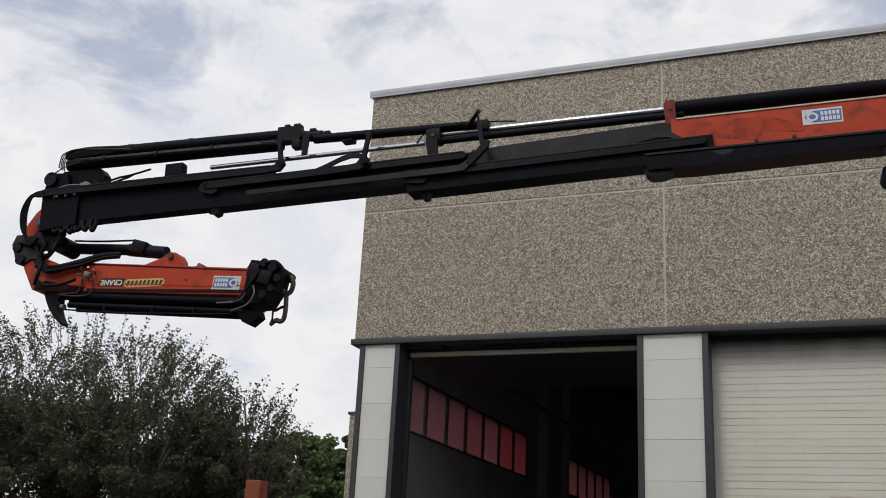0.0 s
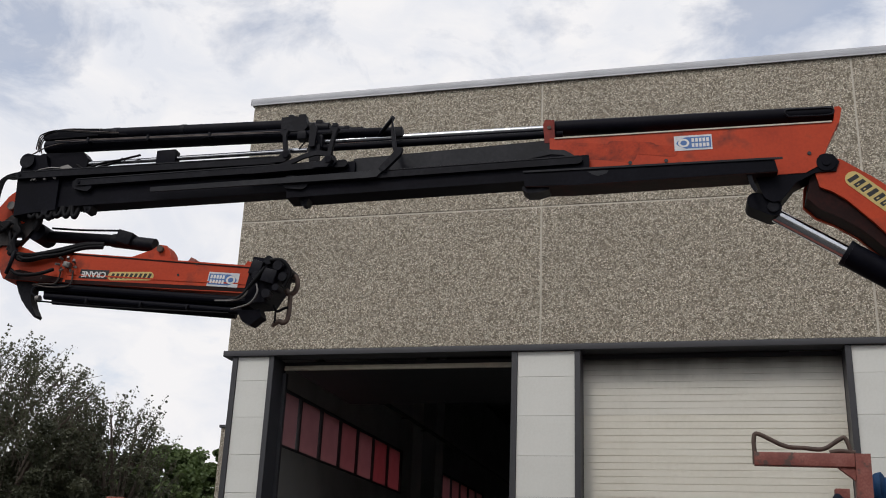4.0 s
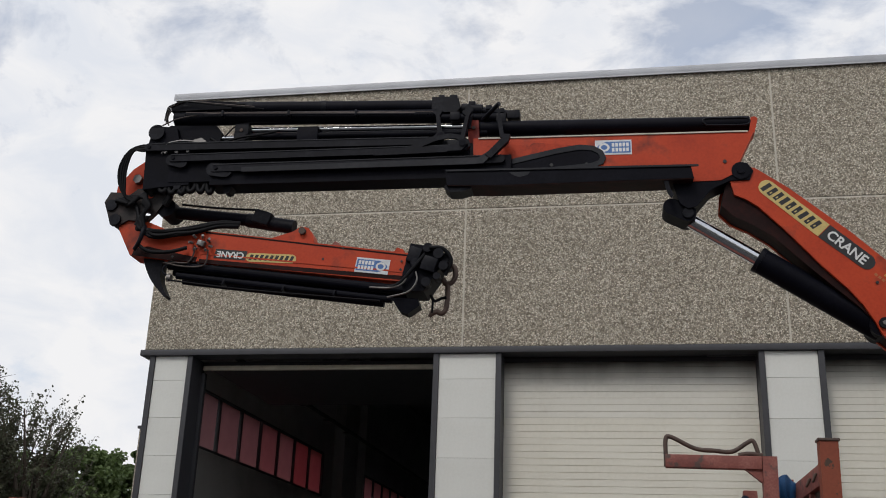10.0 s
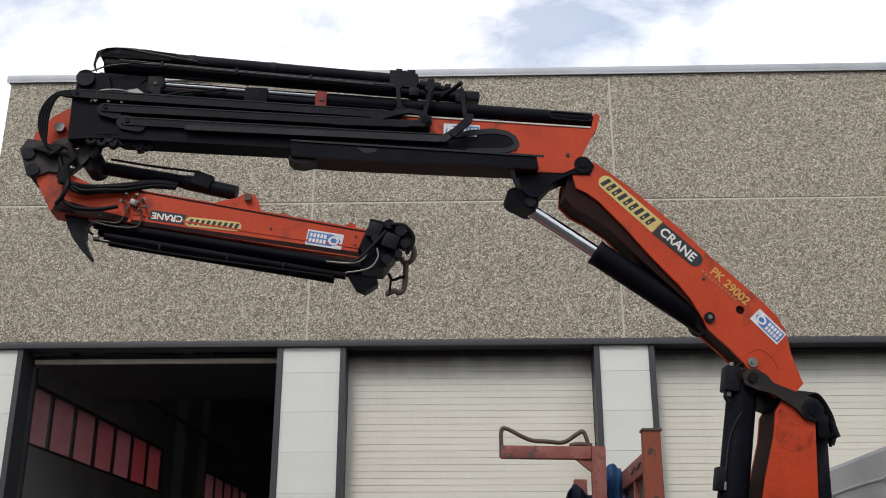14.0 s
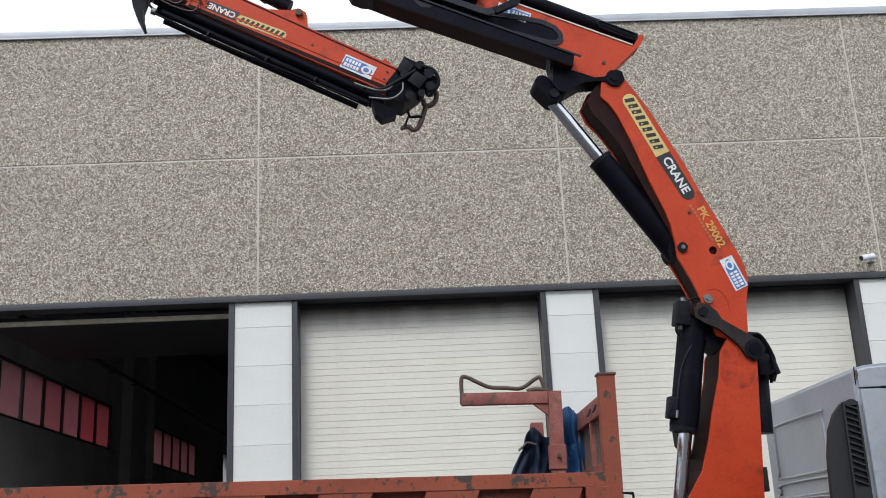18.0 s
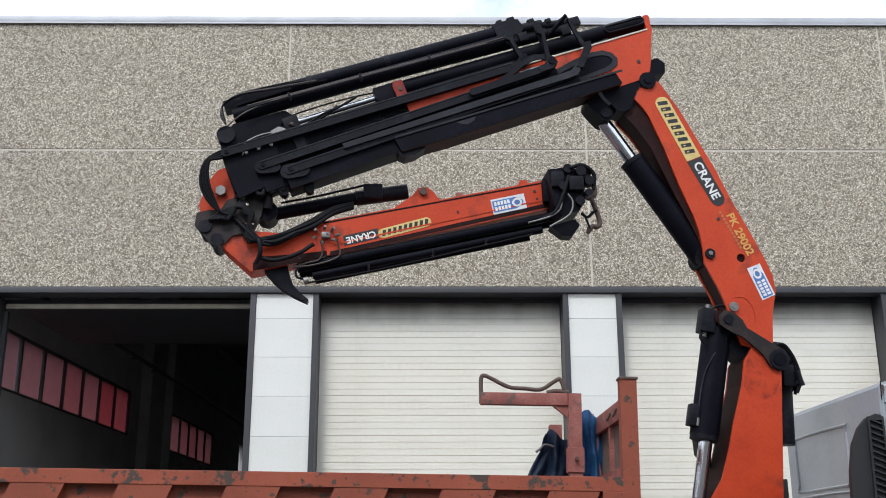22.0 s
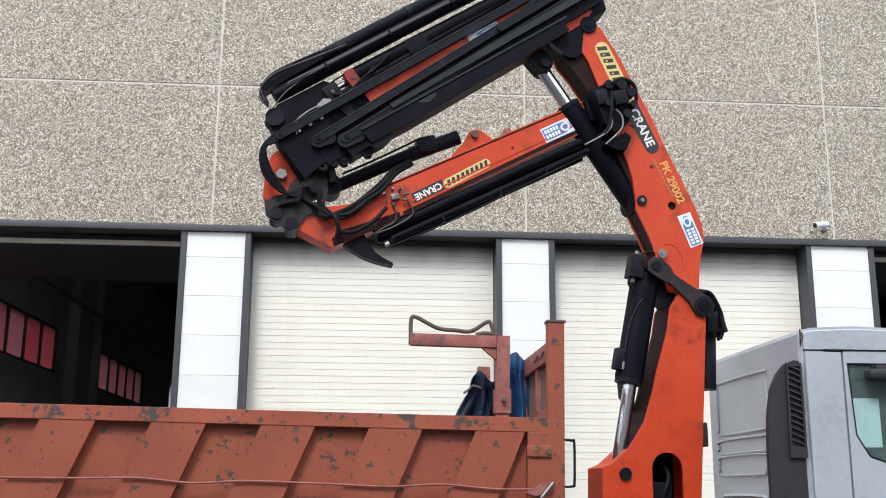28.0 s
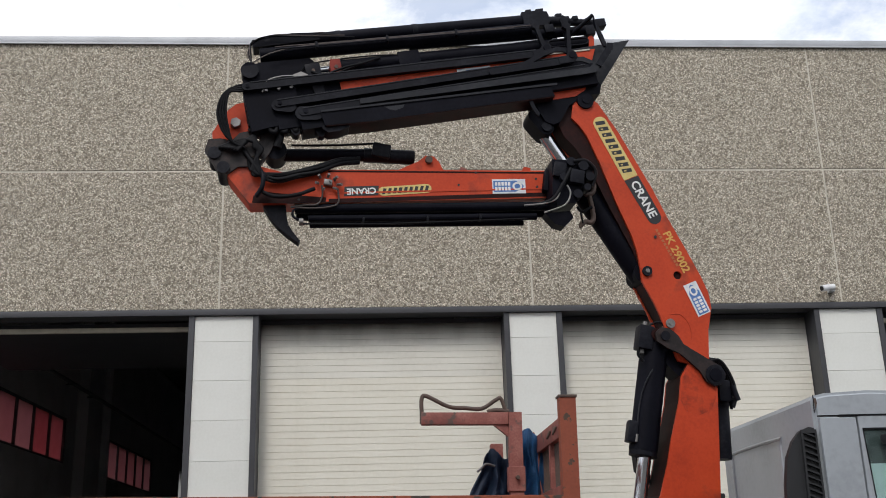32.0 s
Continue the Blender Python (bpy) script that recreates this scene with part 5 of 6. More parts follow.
# hose guides: rails with looped or upturned tails, one for each extension
BAND = [(2.0, 0.125), (1.5, 0.14), (1.1, 0.185), (0.75, 0.26), (0.45, 0.32), (0.25, 0.345), (0.11, 0.325), (0.03, 0.27), (0.0, 0.195), (0.03, 0.135), (0.12, 0.10), (0.5, 0.085)]
BACK = [(0.5, 0.125), (0.15, 0.145), (0.075, 0.17), (0.055, 0.2), (0.075, 0.245), (0.135, 0.28), (0.25, 0.293), (0.45, 0.265), (0.75, 0.205), (1.1, 0.135), (1.5, 0.105), (2.0, 0.09)]
hook_a = part("hose_guide", plate(BAND + BACK, 0.1915, 0.204), "slate", crane, "dark steel hose guide with a looped tail")
# thin black sheet that fills the inside of the loop
part("loop_fill", plate(BAND[:9] + [(0.04, 0.14), (0.5, 0.09), (2.0, 0.09)], 0.1908, 0.196), "black", hook_a)
hook_b = part("hose_guide", plate(slot(0.9, 0.315, 0.1, 0.32, 0.034), 0.288, 0.312), "greyblack", crane, "dark steel hose guide with an upturned tail")
part("loop_band", plate([(0.72, 0.33), (0.5, 0.40), (0.3, 0.475), (0.18, 0.495), (0.06, 0.47), (-0.01, 0.41), (-0.02, 0.35), (0.02, 0.31), (0.08, 0.30), (0.06, 0.35), (0.07, 0.40), (0.12, 0.435), (0.2, 0.445), (0.32, 0.42), (0.5, 0.345), (0.62, 0.30)], 0.262, 0.286), "greyblack", hook_b)
rail_bracket(hook_b, 0.06, 0.32, 0.72, -0.06, 0.275)
hook_c = part("hose_guide", plate([(2.4, 0.175), (2.4, 0.225), (0.05, 0.215), (-0.08, 0.30), (-0.13, 0.28), (0.0, 0.155), (0.1, 0.15)], 0.289, 0.308), "slate", crane, "dark steel hose guide with a slanted tail and a spike")
part("leg", plate([(-0.02, 0.24), (-0.07, 0.20), (-0.24, 0.37), (-0.26, 0.44), (-0.20, 0.45), (-0.17, 0.40)], 0.27, 0.32), "greyblack", hook_c)
part("blade", plate([(-0.2, 0.42), (-0.16, 0.42), (-0.135, 0.60), (-0.14, 0.79), (-0.175, 0.6)], 0.28, 0.31), "greyblack", hook_c)
part("blade_arm", tube([(-0.15, 0.29, 0.79), (-0.08, 0.22, 0.76), (0.02, 0.12, 0.72), (0.08, 0.06, 0.70)], 0.022, 6), "greyblack", hook_c)
part("slide_rod", rod((-0.12, 0.08, 0.735), (1.75, 0.08, 0.83), 0.05, 16), "black", hook_c)
part("rod_stop", box(-0.2, -0.1, 0.03, 0.13, 0.66, 0.77, 0.01), "greyblack", hook_c)


final = part("extension_last", plate([(-0.12, 0.10), (-0.12, 0.42), (-0.18, 0.46), (-0.9, 0.46), (-1.0, 0.43), (-3.1, 0.40), (-3.1, 0.10)], 0.0, 0.165), "black", crane, "black inner extension box carrying tubes and hoses")
part("side_rail", plate(slot(-0.16, 0.47, -3.05, 0.43, 0.04), 0.165, 0.245), "greyblack", final)
part("rail_lip", rod((-0.2, 0.243, 0.505), (-3.05, 0.243, 0.465), 0.009, 6), "slate", final)
part("rail_bolt", rod((-0.17, 0.245, 0.47), (-0.17, 0.255, 0.47), 0.02, 10), "black", final)
rail_bracket(final, -3.16, 0.43, 0.76, 0.02, 0.2)
part("blade", plate([(-3.4, 0.56), (-3.46, 0.56), (-3.48, 0.76), (-3.44, 0.83), (-3.4, 0.79)], 0.2, 0.225), "greyblack", final)
top = part("top_tube", rod((-0.46, 0.05, 0.985), (-3.25, 0.05, 0.885), 0.072, 20), "black", final, "long black cylinder tube on top")
part("tube_end", plate([(-3.05, 0.80), (-3.30, 0.79), (-3.34, 0.84), (-3.32, 0.94), (-3.2, 0.965), (-3.05, 0.965)], 0.0, 0.13), "greyblack", top)
for x, z, l in ((-3.14, 0.985, 0.06), (-3.26, 0.98, 0.08), (-3.45, 0.90, 0.07), (-3.62, 0.85, 0.06), (-3.75, 0.81, 0.05)):
    part("end_fitting", box(x - l / 2, x + l / 2, 0.0, 0.1, z - 0.03, z + 0.02, 0.008), "greyblack", top)
part("neck_tube", rod((-3.34, 0.05, 0.855), (-3.55, 0.05, 0.835), 0.06, 16), "greyblack", top)
part("neck_tube", rod((-3.55, 0.05, 0.83), (-3.85, 0.05, 0.775), 0.04, 14), "greyblack", top)
part("neck_block", box(-3.93, -3.8, -0.01, 0.11, 0.71, 0.80, 0.012), "greyblack", top)
part("end_drop", box(-3.34, -3.24, 0.05, 0.16, 0.69, 0.78, 0.012), "greyblack", top)
part("front_fitting", plate([(-0.3, 0.93), (-0.3, 1.01), (-0.7, 1.035), (-0.95, 1.01), (-0.95, 0.93)], -0.04, 0.125), "black", top)
for x in (-0.42, -1.12, -1.9):
    part("band", rod((x, 0.05, 0.985 + (x + 0.46) * 0.0358), (x - 0.05, 0.05, 0.983 + (x + 0.46) * 0.0358), 0.077, 20), "greyblack", top)
part("second_tube", rod((-0.35, 0.1, 0.845), (-3.1, 0.1, 0.765), 0.07, 20), "black", final)
part("small_pipe", rod((-0.5, 0.2, 0.865), (-3.1, 0.2, 0.765), 0.007, 8), "oily", final)
part("small_pipe", rod((-0.5, 0.215, 0.835), (-3.1, 0.215, 0.735), 0.008, 8), "greyblack", final)
part("small_pipe", tube([(-0.24, 0.2, 0.72), (-0.45, 0.21, 0.80), (-0.8, 0.21, 0.835), (-1.4, 0.21, 0.815), (-2.9, 0.21, 0.755)], 0.007, 6), "oily", final)
for x in (-0.9, -1.6, -2.3):
    part("pipe_clip", box(x - 0.012, x + 0.012, 0.16, 0.225, 0.80 + (x + 0.9) * 0.036, 0.865 + (x + 0.9) * 0.036, 0.004), "greyblack", final)
part("sag_hose", tube([(-1.3, 0.14, 0.62), (-1.2, 0.16, 0.57), (-1.0, 0.2, 0.50), (-0.9, 0.2, 0.50), (-0.8, 0.2, 0.56)], 0.014, 7), "rubber", final)
part("sag_hose", tube([(-1.5, 0.14, 0.65), (-1.3, 0.2, 0.58), (-1.12, 0.22, 0.55), (-0.85, 0.22, 0.48), (-0.7, 0.2, 0.50)], 0.012, 7), "rubber", final)
part("head_plate", plate([(-0.14, 0.02), (-0.12, 0.44), (-0.16, 0.66), (-0.24, 0.72), (-0.42, 0.70), (-0.48, 0.5), (-0.62, 0.46), (-0.62, 0.06), (-0.3, 0.04)], 0.0, 0.2), "black", final)
part("head_box", plate([(-0.26, 0.44), (-0.24, 0.70), (-0.32, 0.76), (-0.82, 0.74), (-0.88, 0.66), (-0.86, 0.44)], 0.0, 0.13), "black", final)
part("guide_block", box(-1.9, -1.68, 0.03, 0.14, 0.5, 0.69, 0.012), "black", final)
part("head_roller", rod((-0.22, 0.04, 0.66), (-0.22, 0.23, 0.64), 0.08, 20), "black", final)
part("roller_rim", rod((-0.22, 0.225, 0.64), (-0.22, 0.235, 0.64), 0.084, 20), "greyblack", final)
part("head_fitting", plate([(-0.6, 0.50), (-0.62, 0.55), (-0.70, 0.57), (-0.76, 0.53), (-0.72, 0.49)], 0.17, 0.21), "steel", final)
part("head_wire", tube([(-0.3, 0.22, 0.40), (-0.36, 0.24, 0.5), (-0.5, 0.24, 0.53), (-0.62, 0.22, 0.53)], 0.008, 5), "steel", final)
for k in range(3):
    part("head_bolt", rod((-0.34 - 0.12 * k, 0.2, 0.42), (-0.34 - 0.12 * k, 0.23, 0.42), 0.018, 8), "steel", final)
part("foot_eye", rod((-0.5, 0.05, 0.05), (-0.5, 0.2, 0.05), 0.04, 14), "greyblack", final)
for k in range(4):
    y = 0.06 + 0.035 * k
    part("top_hose", tube([(-0.26, y, 0.80), (-0.24 - 0.01 * k, y, 0.90), (-0.30, y, 1.0 - 0.01 * k), (-0.48, y, 1.07 - 0.02 * k), (-0.8, y, 1.05 - 0.03 * k), (-1.0 - 0.1 * k, 0.13, 1.0 - 0.03 * k)], 0.007, 6), "rubber" if k % 2 else "oily", final)
for k in range(6):
    x = -0.3 - 0.1 * k
    part("under_hose", tube([(x, 0.16, 0.1), (x - 0.015, 0.17, 0.02 - 0.012 * (k % 2)), (x - 0.05, 0.175, -0.005 - 0.012 * (k % 3)), (x - 0.075, 0.17, 0.03), (x - 0.085, 0.16, 0.1)], 0.026, 8), "rubber", final)
for k in range(4):
    part("loop_hose", tube([(-0.3, 0.2, 0.50 - 0.02 * k), (-0.1, 0.22, 0.50 - 0.02 * k), (0.05 - 0.015 * k, 0.22, 0.44), (0.14 - 0.025 * k, 0.2, 0.28), (0.13 - 0.02 * k, 0.18, 0.1), (0.05, 0.16, -0.04), (-0.05, 0.14, -0.1)], 0.013, 7), "rubber", final)

# jib, folded back under the boom; origin at its neck bolt
jib = part("jib", plate([(-0.94, -0.28), (-1.0, -0.585), (-0.66, -0.665), (-0.28, -0.74), (-0.06, -0.54), (0.04, -0.42), (-0.1, -0.34), (-0.55, -0.38)], -0.13, 0.13), "orange", crane, "orange folding jib hanging under the boom")
neck = part("jib_neck", plate([(0.12, 0.13), (0.04, 0.24), (-0.07, 0.29), (-0.16, 0.27), (-0.17, 0.05), (-0.1, -0.1), (0.0, -0.26), (0.16, -0.24), (0.2, -0.1)], -0.1, 0.1), "orange", jib)
part("neck_bolt", rod((0.0, 0.1, 0.03), (0.0, 0.16, 0.03), 0.05, 6), "steel", neck)
part("neck_link", plate([(0.21, -0.19), (0.225, -0.31), (0.13, -0.42), (0.06, -0.51), (-0.03, -0.5), (-0.11, -0.41), (-0.3, -0.37), (-0.37, -0.22), (-0.42, -0.03), (-0.36, 0.04), (-0.24, 0.05), (-0.15, -0.03), (-0.06, -0.07), (0.0, -0.165), (0.1, -0.16)], 0.1, 0.155, [ring(-0.21, -0.1, 0.05, 0.03), ring(-0.26, -0.29, 0.055, 0.02)]), "greasy", jib, "greasy dark link plates at the jib elbow")
part("neck_pin", rod((0.13, -0.16, -0.32), (0.13, 0.175, -0.32), 0.06, 20), "greyblack", jib)
part("elbow_pin", rod((0.02, -0.16, -0.45), (0.02, 0.18, -0.45), 0.06, 20), "greyblack", jib)
part("arm", plate([(-0.92, -0.27), (-1.0, -0.595), (-3.1, -0.14), (-3.04, 0.14)], -0.125, 0.125), "orange", jib)
part("seam", plate([(-0.96, -0.50), (-0.965, -0.515), (-3.08, -0.055), (-3.078, -0.04)], 0.125, 0.131), "orange", jib)
part("bracket", plate([(-1.55, -0.16), (-1.78, 0.0), (-1.84, 0.075), (-1.92, 0.085), (-1.98, 0.04), (-2.05, -0.06), (-2.25, -0.07)], -0.09, 0.09), "orange", jib)
part("bracket_pin", rod((-1.88, -0.13, 0.03), (-1.88, 0.13, 0.03), 0.035, 16), "rust", jib)
part("stop_post", plate([(-2.17, -0.06), (-2.21, 0.05), (-2.27, 0.04), (-2.25, -0.06)], -0.04, 0.04), "redsteel", jib)
part("stop_post", plate([(-2.80, 0.06), (-2.83, 0.17), (-2.9, 0.17), (-2.9, 0.06)], -0.05, 0.05), "orange", jib)
cyl = part("jib_cylinder", rod((-0.45, 0, -0.16), (-1.25, 0, 0.0), 0.062, 20), "black", jib, "black jib cylinder")
part("cylinder_sleeve", rod((-1.25, 0, -0.0), (-1.74, 0, 0.07), 0.072, 20), "greyblack", cyl)
part("cylinder_valve", box(-1.5, -1.32, -0.09, 0.1, -0.02, 0.12, 0.015), "greyblack", cyl)
part("cylinder_eye", rod((-0.42, -0.12, -0.16), (-0.42, 0.13, -0.16), 0.1, 22), "black", cyl)
part("cylinder_pipe", tube([(-0.55, 0.08, -0.07), (-0.9, 0.08, 0.0), (-1.35, 0.08, 0.11)], 0.012, 6), "rubber", cyl)
for k in range(5):
    w = 0.022 * math.sin(k * 2.3)
    part("jib_hose", tube([(-0.1 - 0.04 * k, 0.17, -0.22 - 0.03 * k), (-0.26 - w, 0.19 + w, -0.38 - 0.025 * k), (-0.38 + w, 0.2, -0.5 + 0.012 * k), (-0.52, 0.2 - w, -0.5 + 0.018 * k + w), (-0.68 + w, 0.19, -0.42 + 0.016 * k), (-0.84, 0.17 + w, -0.34 + 0.02 * k - w), (-1.02 - w, 0.12, -0.2 + 0.015 * k), (-1.22, 0.08, -0.12 + 0.012 * k)], 0.017 + 0.004 * (k % 2), 7), "rubber", jib)
part("jib_hose", tube([(-0.34, 0.2, -0.62), (-0.5, 0.21, -0.66), (-0.7, 0.2, -0.60), (-0.85, 0.18, -0.50)], 0.02, 7), "rubber", jib)
part("arch_hose", tube([(-0.16, 0.17, -0.05), (-0.2, 0.19, 0.02), (-0.30, 0.2, 0.055), (-0.40, 0.2, 0.02), (-0.44, 0.19, -0.06), (-0.43, 0.18, -0.16)], 0.04, 9), "rubber", jib, "thick wrapped hose bundle")
for k in range(6):
    part("knot_hose", tube([(0.1 - 0.03 * k, 0.18 + 0.01 * k, -0.27), (-0.08, 0.21, -0.17 - 0.02 * k), (-0.2, 0.22, -0.16 + 0.012 * k), (-0.3 + 0.015 * k, 0.22, -0.22), (-0.27, 0.21, -0.33 + 0.02 * k), (-0.34 + 0.02 * k, 0.2, -0.45)], 0.02, 7), "rubber", jib)
part("hose_guard", tube([(-0.32, 0.17, -0.42), (-0.36, 0.23, -0.48), (-0.37, 0.23, -0.6), (-0.33, 0.18, -0.68)], 0.022, 7), "greyblack", jib)
jv = part("jib_valve", box(-1.0, -0.92, 0.125, 0.18, -0.44, -0.38, 0.01), "steel", jib, "grey valve block with pipes")
for x, z in ((-0.88, -0.37), (-0.95, -0.35), (-1.01, -0.36), (-1.05, -0.41), (-0.87, -0.43), (-0.93, -0.47), (-1.02, -0.45), (-0.97, -0.40)):
    part("valve_screw", rod((x, 0.15, z), (x + (x + 0.93) * 0.35, 0.19, z + (z + 0.4) * 0.35), 0.014, 7), "steel", jv)
for k in range(2):
    part("valve_pipe", tube([(-0.91 - 0.15 * k, 0.16, -0.45), (-0.93 - 0.16 * k, 0.15, -0.55 - 0.03 * k), (-0.9 - 0.13 * k, 0.14, -0.635), (-0.78 - 0.08 * k, 0.14, -0.67 - 0.015 * k), (-0.66, 0.14, -0.71)], 0.009, 6), "oily", jib)
for k, (a, b, r) in enumerate((((-0.7, 0.085, -0.705), (-3.14, 0.085, -0.208), 0.046), ((-0.72, -0.04, -0.73), (-3.14, -0.04, -0.235), 0.044), ((-0.84, 0.11, -0.785), (-3.0, 0.11, -0.352), 0.034), ((-0.86, -0.02, -0.8), (-2.9, -0.02, -0.39), 0.03))):
    part("jib_tube", rod(a, b, r, 14), "black", jib)
part("thin_pipe", tube([(-0.8, 0.16, -0.86), (-1.5, 0.16, -0.73), (-2.3, 0.16, -0.55), (-2.9, 0.16, -0.41)], 0.01, 6), "rubber", jib)
for x in (-1.35, -1.95, -2.45):
    z = -0.79 + (-0.8 - x) * 0.222
    part("pipe_clip", box(x - 0.01, x + 0.01, 0.07, 0.17, z - 0.075, z - 0.02, 0.004), "greyblack", jib)
part("end_plug", rod((-0.80, 0.12, -0.825), (-0.76, 0.12, -0.835), 0.036, 12), "steel", jib)
part("pipe_bend", tube([(-0.74, 0.12, -0.70), (-0.69, 0.14, -0.74), (-0.70, 0.14, -0.80), (-0.78, 0.13, -0.82)], 0.012, 6), "greyblack", jib)
part("claw", plate([(-0.38, -0.66), (-0.41, -0.735), (-0.485, -0.82), (-0.56, -0.89), (-0.66, -0.955), (-0.79, -1.02), (-0.8, -0.995), (-0.72, -0.925), (-0.665, -0.86), (-0.635, -0.78), (-0.605, -0.66)], -0.05, 0.07), "greyblack", jib, "dark steel claw under the jib elbow")
jh = part("jib_head", plate([(-3.02, 0.2), (-3.16, 0.22), (-3.34, 0.2), (-3.36, 0.02), (-3.3, -0.2), (-3.12, -0.26), (-3.06, -0.16)], -0.16, 0.16), "black", jib, "black jib head with fittings and a hook")
for k, (x, z, r) in enumerate(((-3.2, 0.2, 0.045), (-3.32, 0.17, 0.05), (-3.40, 0.08, 0.045), (-3.14, 0.02, 0.04), (-3.3, -0.12, 0.045), (-3.38, -0.04, 0.035))):
    part("head_fitting", rod((x, 0.1, z), (x, 0.2 + 0.02 * (k % 2), z), r, 12), "greyblack", jh)
part("head_block", box(-3.16, -3.04, 0.14, 0.2, 0.02, 0.17, 0.012), "greyblack", jh)
part("head_block", box(-3.34, -3.2, 0.14, 0.22, -0.02, 0.12, 0.012), "greyblack", jh)
part("lower_block", plate([(-3.02, -0.34), (-3.26, -0.27), (-3.3, -0.33), (-3.22, -0.44), (-3.13, -0.43)], -0.04, 0.10), "black", jh)
part("head_pipe", tube([(-2.8, 0.15, -0.32), (-3.0, 0.18, -0.27), (-3.1, 0.2, -0.2), (-3.12, 0.21, -0.08)], 0.009, 6), "steel", jh)
part("head_pipe", tube([(-3.0, 0.16, -0.36), (-3.18, 0.2, -0.26), (-3.22, 0.21, -0.14), (-3.18, 0.21, -0.06)], 0.009, 6), "steel", jh)
part("head_hose", tube([(-2.9, 0.14, -0.3), (-3.06, 0.19, -0.22), (-3.14, 0.21, -0.05), (-3.2, 0.21, 0.12)], 0.018, 7), "rubber", jh)
part("head_hose", tube([(-3.22, 0.2, 0.2), (-3.34, 0.2, 0.23), (-3.45, 0.18, 0.15), (-3.44, 0.16, 0.0)], 0.02, 7), "rubber", jh)
part("head_pin", rod((-3.38, -0.12, 0.16), (-3.38, 0.16, 0.16), 0.05, 14), "greyblack", jh)
part("shackle", tube([(-3.384, 0.0, 0.147), (-3.452, 0.0, 0.147), (-3.493, 0.0, 0.079), (-3.489, 0.0, 0.003), (-3.438, 0.0, -0.031), (-3.398, 0.0, 0.003)], 0.026, 8), "rust", jh)
hk = part("load_hook", tube([(-3.452, 0.0, -0.023), (-3.479, 0.0, -0.099), (-3.510, 0.0, -0.201), (-3.520, 0.0, -0.278), (-3.493, 0.0, -0.316), (-3.452, 0.0, -0.311), (-3.418, 0.0, -0.337)], 0.025, 8), "rust", jh, "rusty load hook")
part("hook_tip", rod((-3.418, 0.0, -0.333), (-3.398, 0.0, -0.380), 0.03, 8, 0.018), "rust", hk)
part("safety_strap", tube([(-3.343, 0.02, -0.184), (-3.398, 0.02, -0.227), (-3.452, 0.02, -0.184), (-3.493, 0.02, -0.159)], 0.015, 6), "rubber", jh)
part("strap_tail", rod((-3.384, 0.02, -0.235), (-3.418, 0.02, -0.345), 0.011, 6), "rubber", jh)
jh.location = (-0.02, 0.21, -0.04)
part("head_bracket", box(-3.2, -3.02, -0.12, 0.2, -0.1, 0.13, 0.015), "black", jib)
for x, z in ((-2.35, -0.02), (-2.95, 0.03), (-2.97, -0.05), (-1.02, -0.36), (-0.72, -0.62), (-2.2, -0.18)):
    part("jib_bolt", rod((x, 0.124, z), (x, 0.134, z), 0.012, 8), "ink", jib)
part("worn_edge", plate([(-0.94, -0.275), (-0.945, -0.29), (-3.06, 0.11), (-3.055, 0.125)], 0.124, 0.1275), "shadegrime", jib, "scuffed upper edge")
# dark strips paint shade and dirt along the bottom of the jib
part("shaded_dirty_edge", plate([(-0.99, -0.60), (-0.985, -0.56), (-3.09, -0.085), (-3.1, -0.125)], 0.1245, 0.1272), "shadegrime", jib, "lower edge darkened with painted shade and dirt")
part("elbow_shade_and_dirt", plate([(-0.30, -0.735), (-0.64, -0.675), (-0.97, -0.60), (-0.97, -0.55), (-0.7, -0.58), (-0.42, -0.60), (-0.30, -0.66)], 0.129, 0.1315), "shadegrime", jib, "elbow darkened with painted shade and dirt")
# upside-down stickers on the jib
JA = -13.5
js = part("name_sticker", plate(slot(-1.49, -0.385, -1.9, -0.275, 0.045), 0.1255, 0.129), "yellow", jib, "yellow sticker with dark bars")
for k in range(9):
    x = -1.5 - k * 0.05
    zc = -0.385 + (-1.49 - x) * 0.268
    part("bar", plate([(x + 0.018, zc - 0.031), (x - 0.012, zc - 0.028), (x - 0.018, zc + 0.031), (x + 0.012, zc + 0.028)], 0.129, 0.1302), "ink", js)
jw = part("word_sticker", plate([(-1.13, -0.505), (-1.45, -0.432), (-1.44, -0.335), (-1.12, -0.408)], 0.1255, 0.1285), "ink", jib, "black sticker with white letters")
facing("CRANE", 0.086, "paper", jw, -1.285, 0.1298, -0.42, JA + 180)
firm_sticker(jib, 0.1255, (-2.518, -0.06), (-2.842, 0.008), (-2.868, -0.138), (-2.543, -0.206), True)

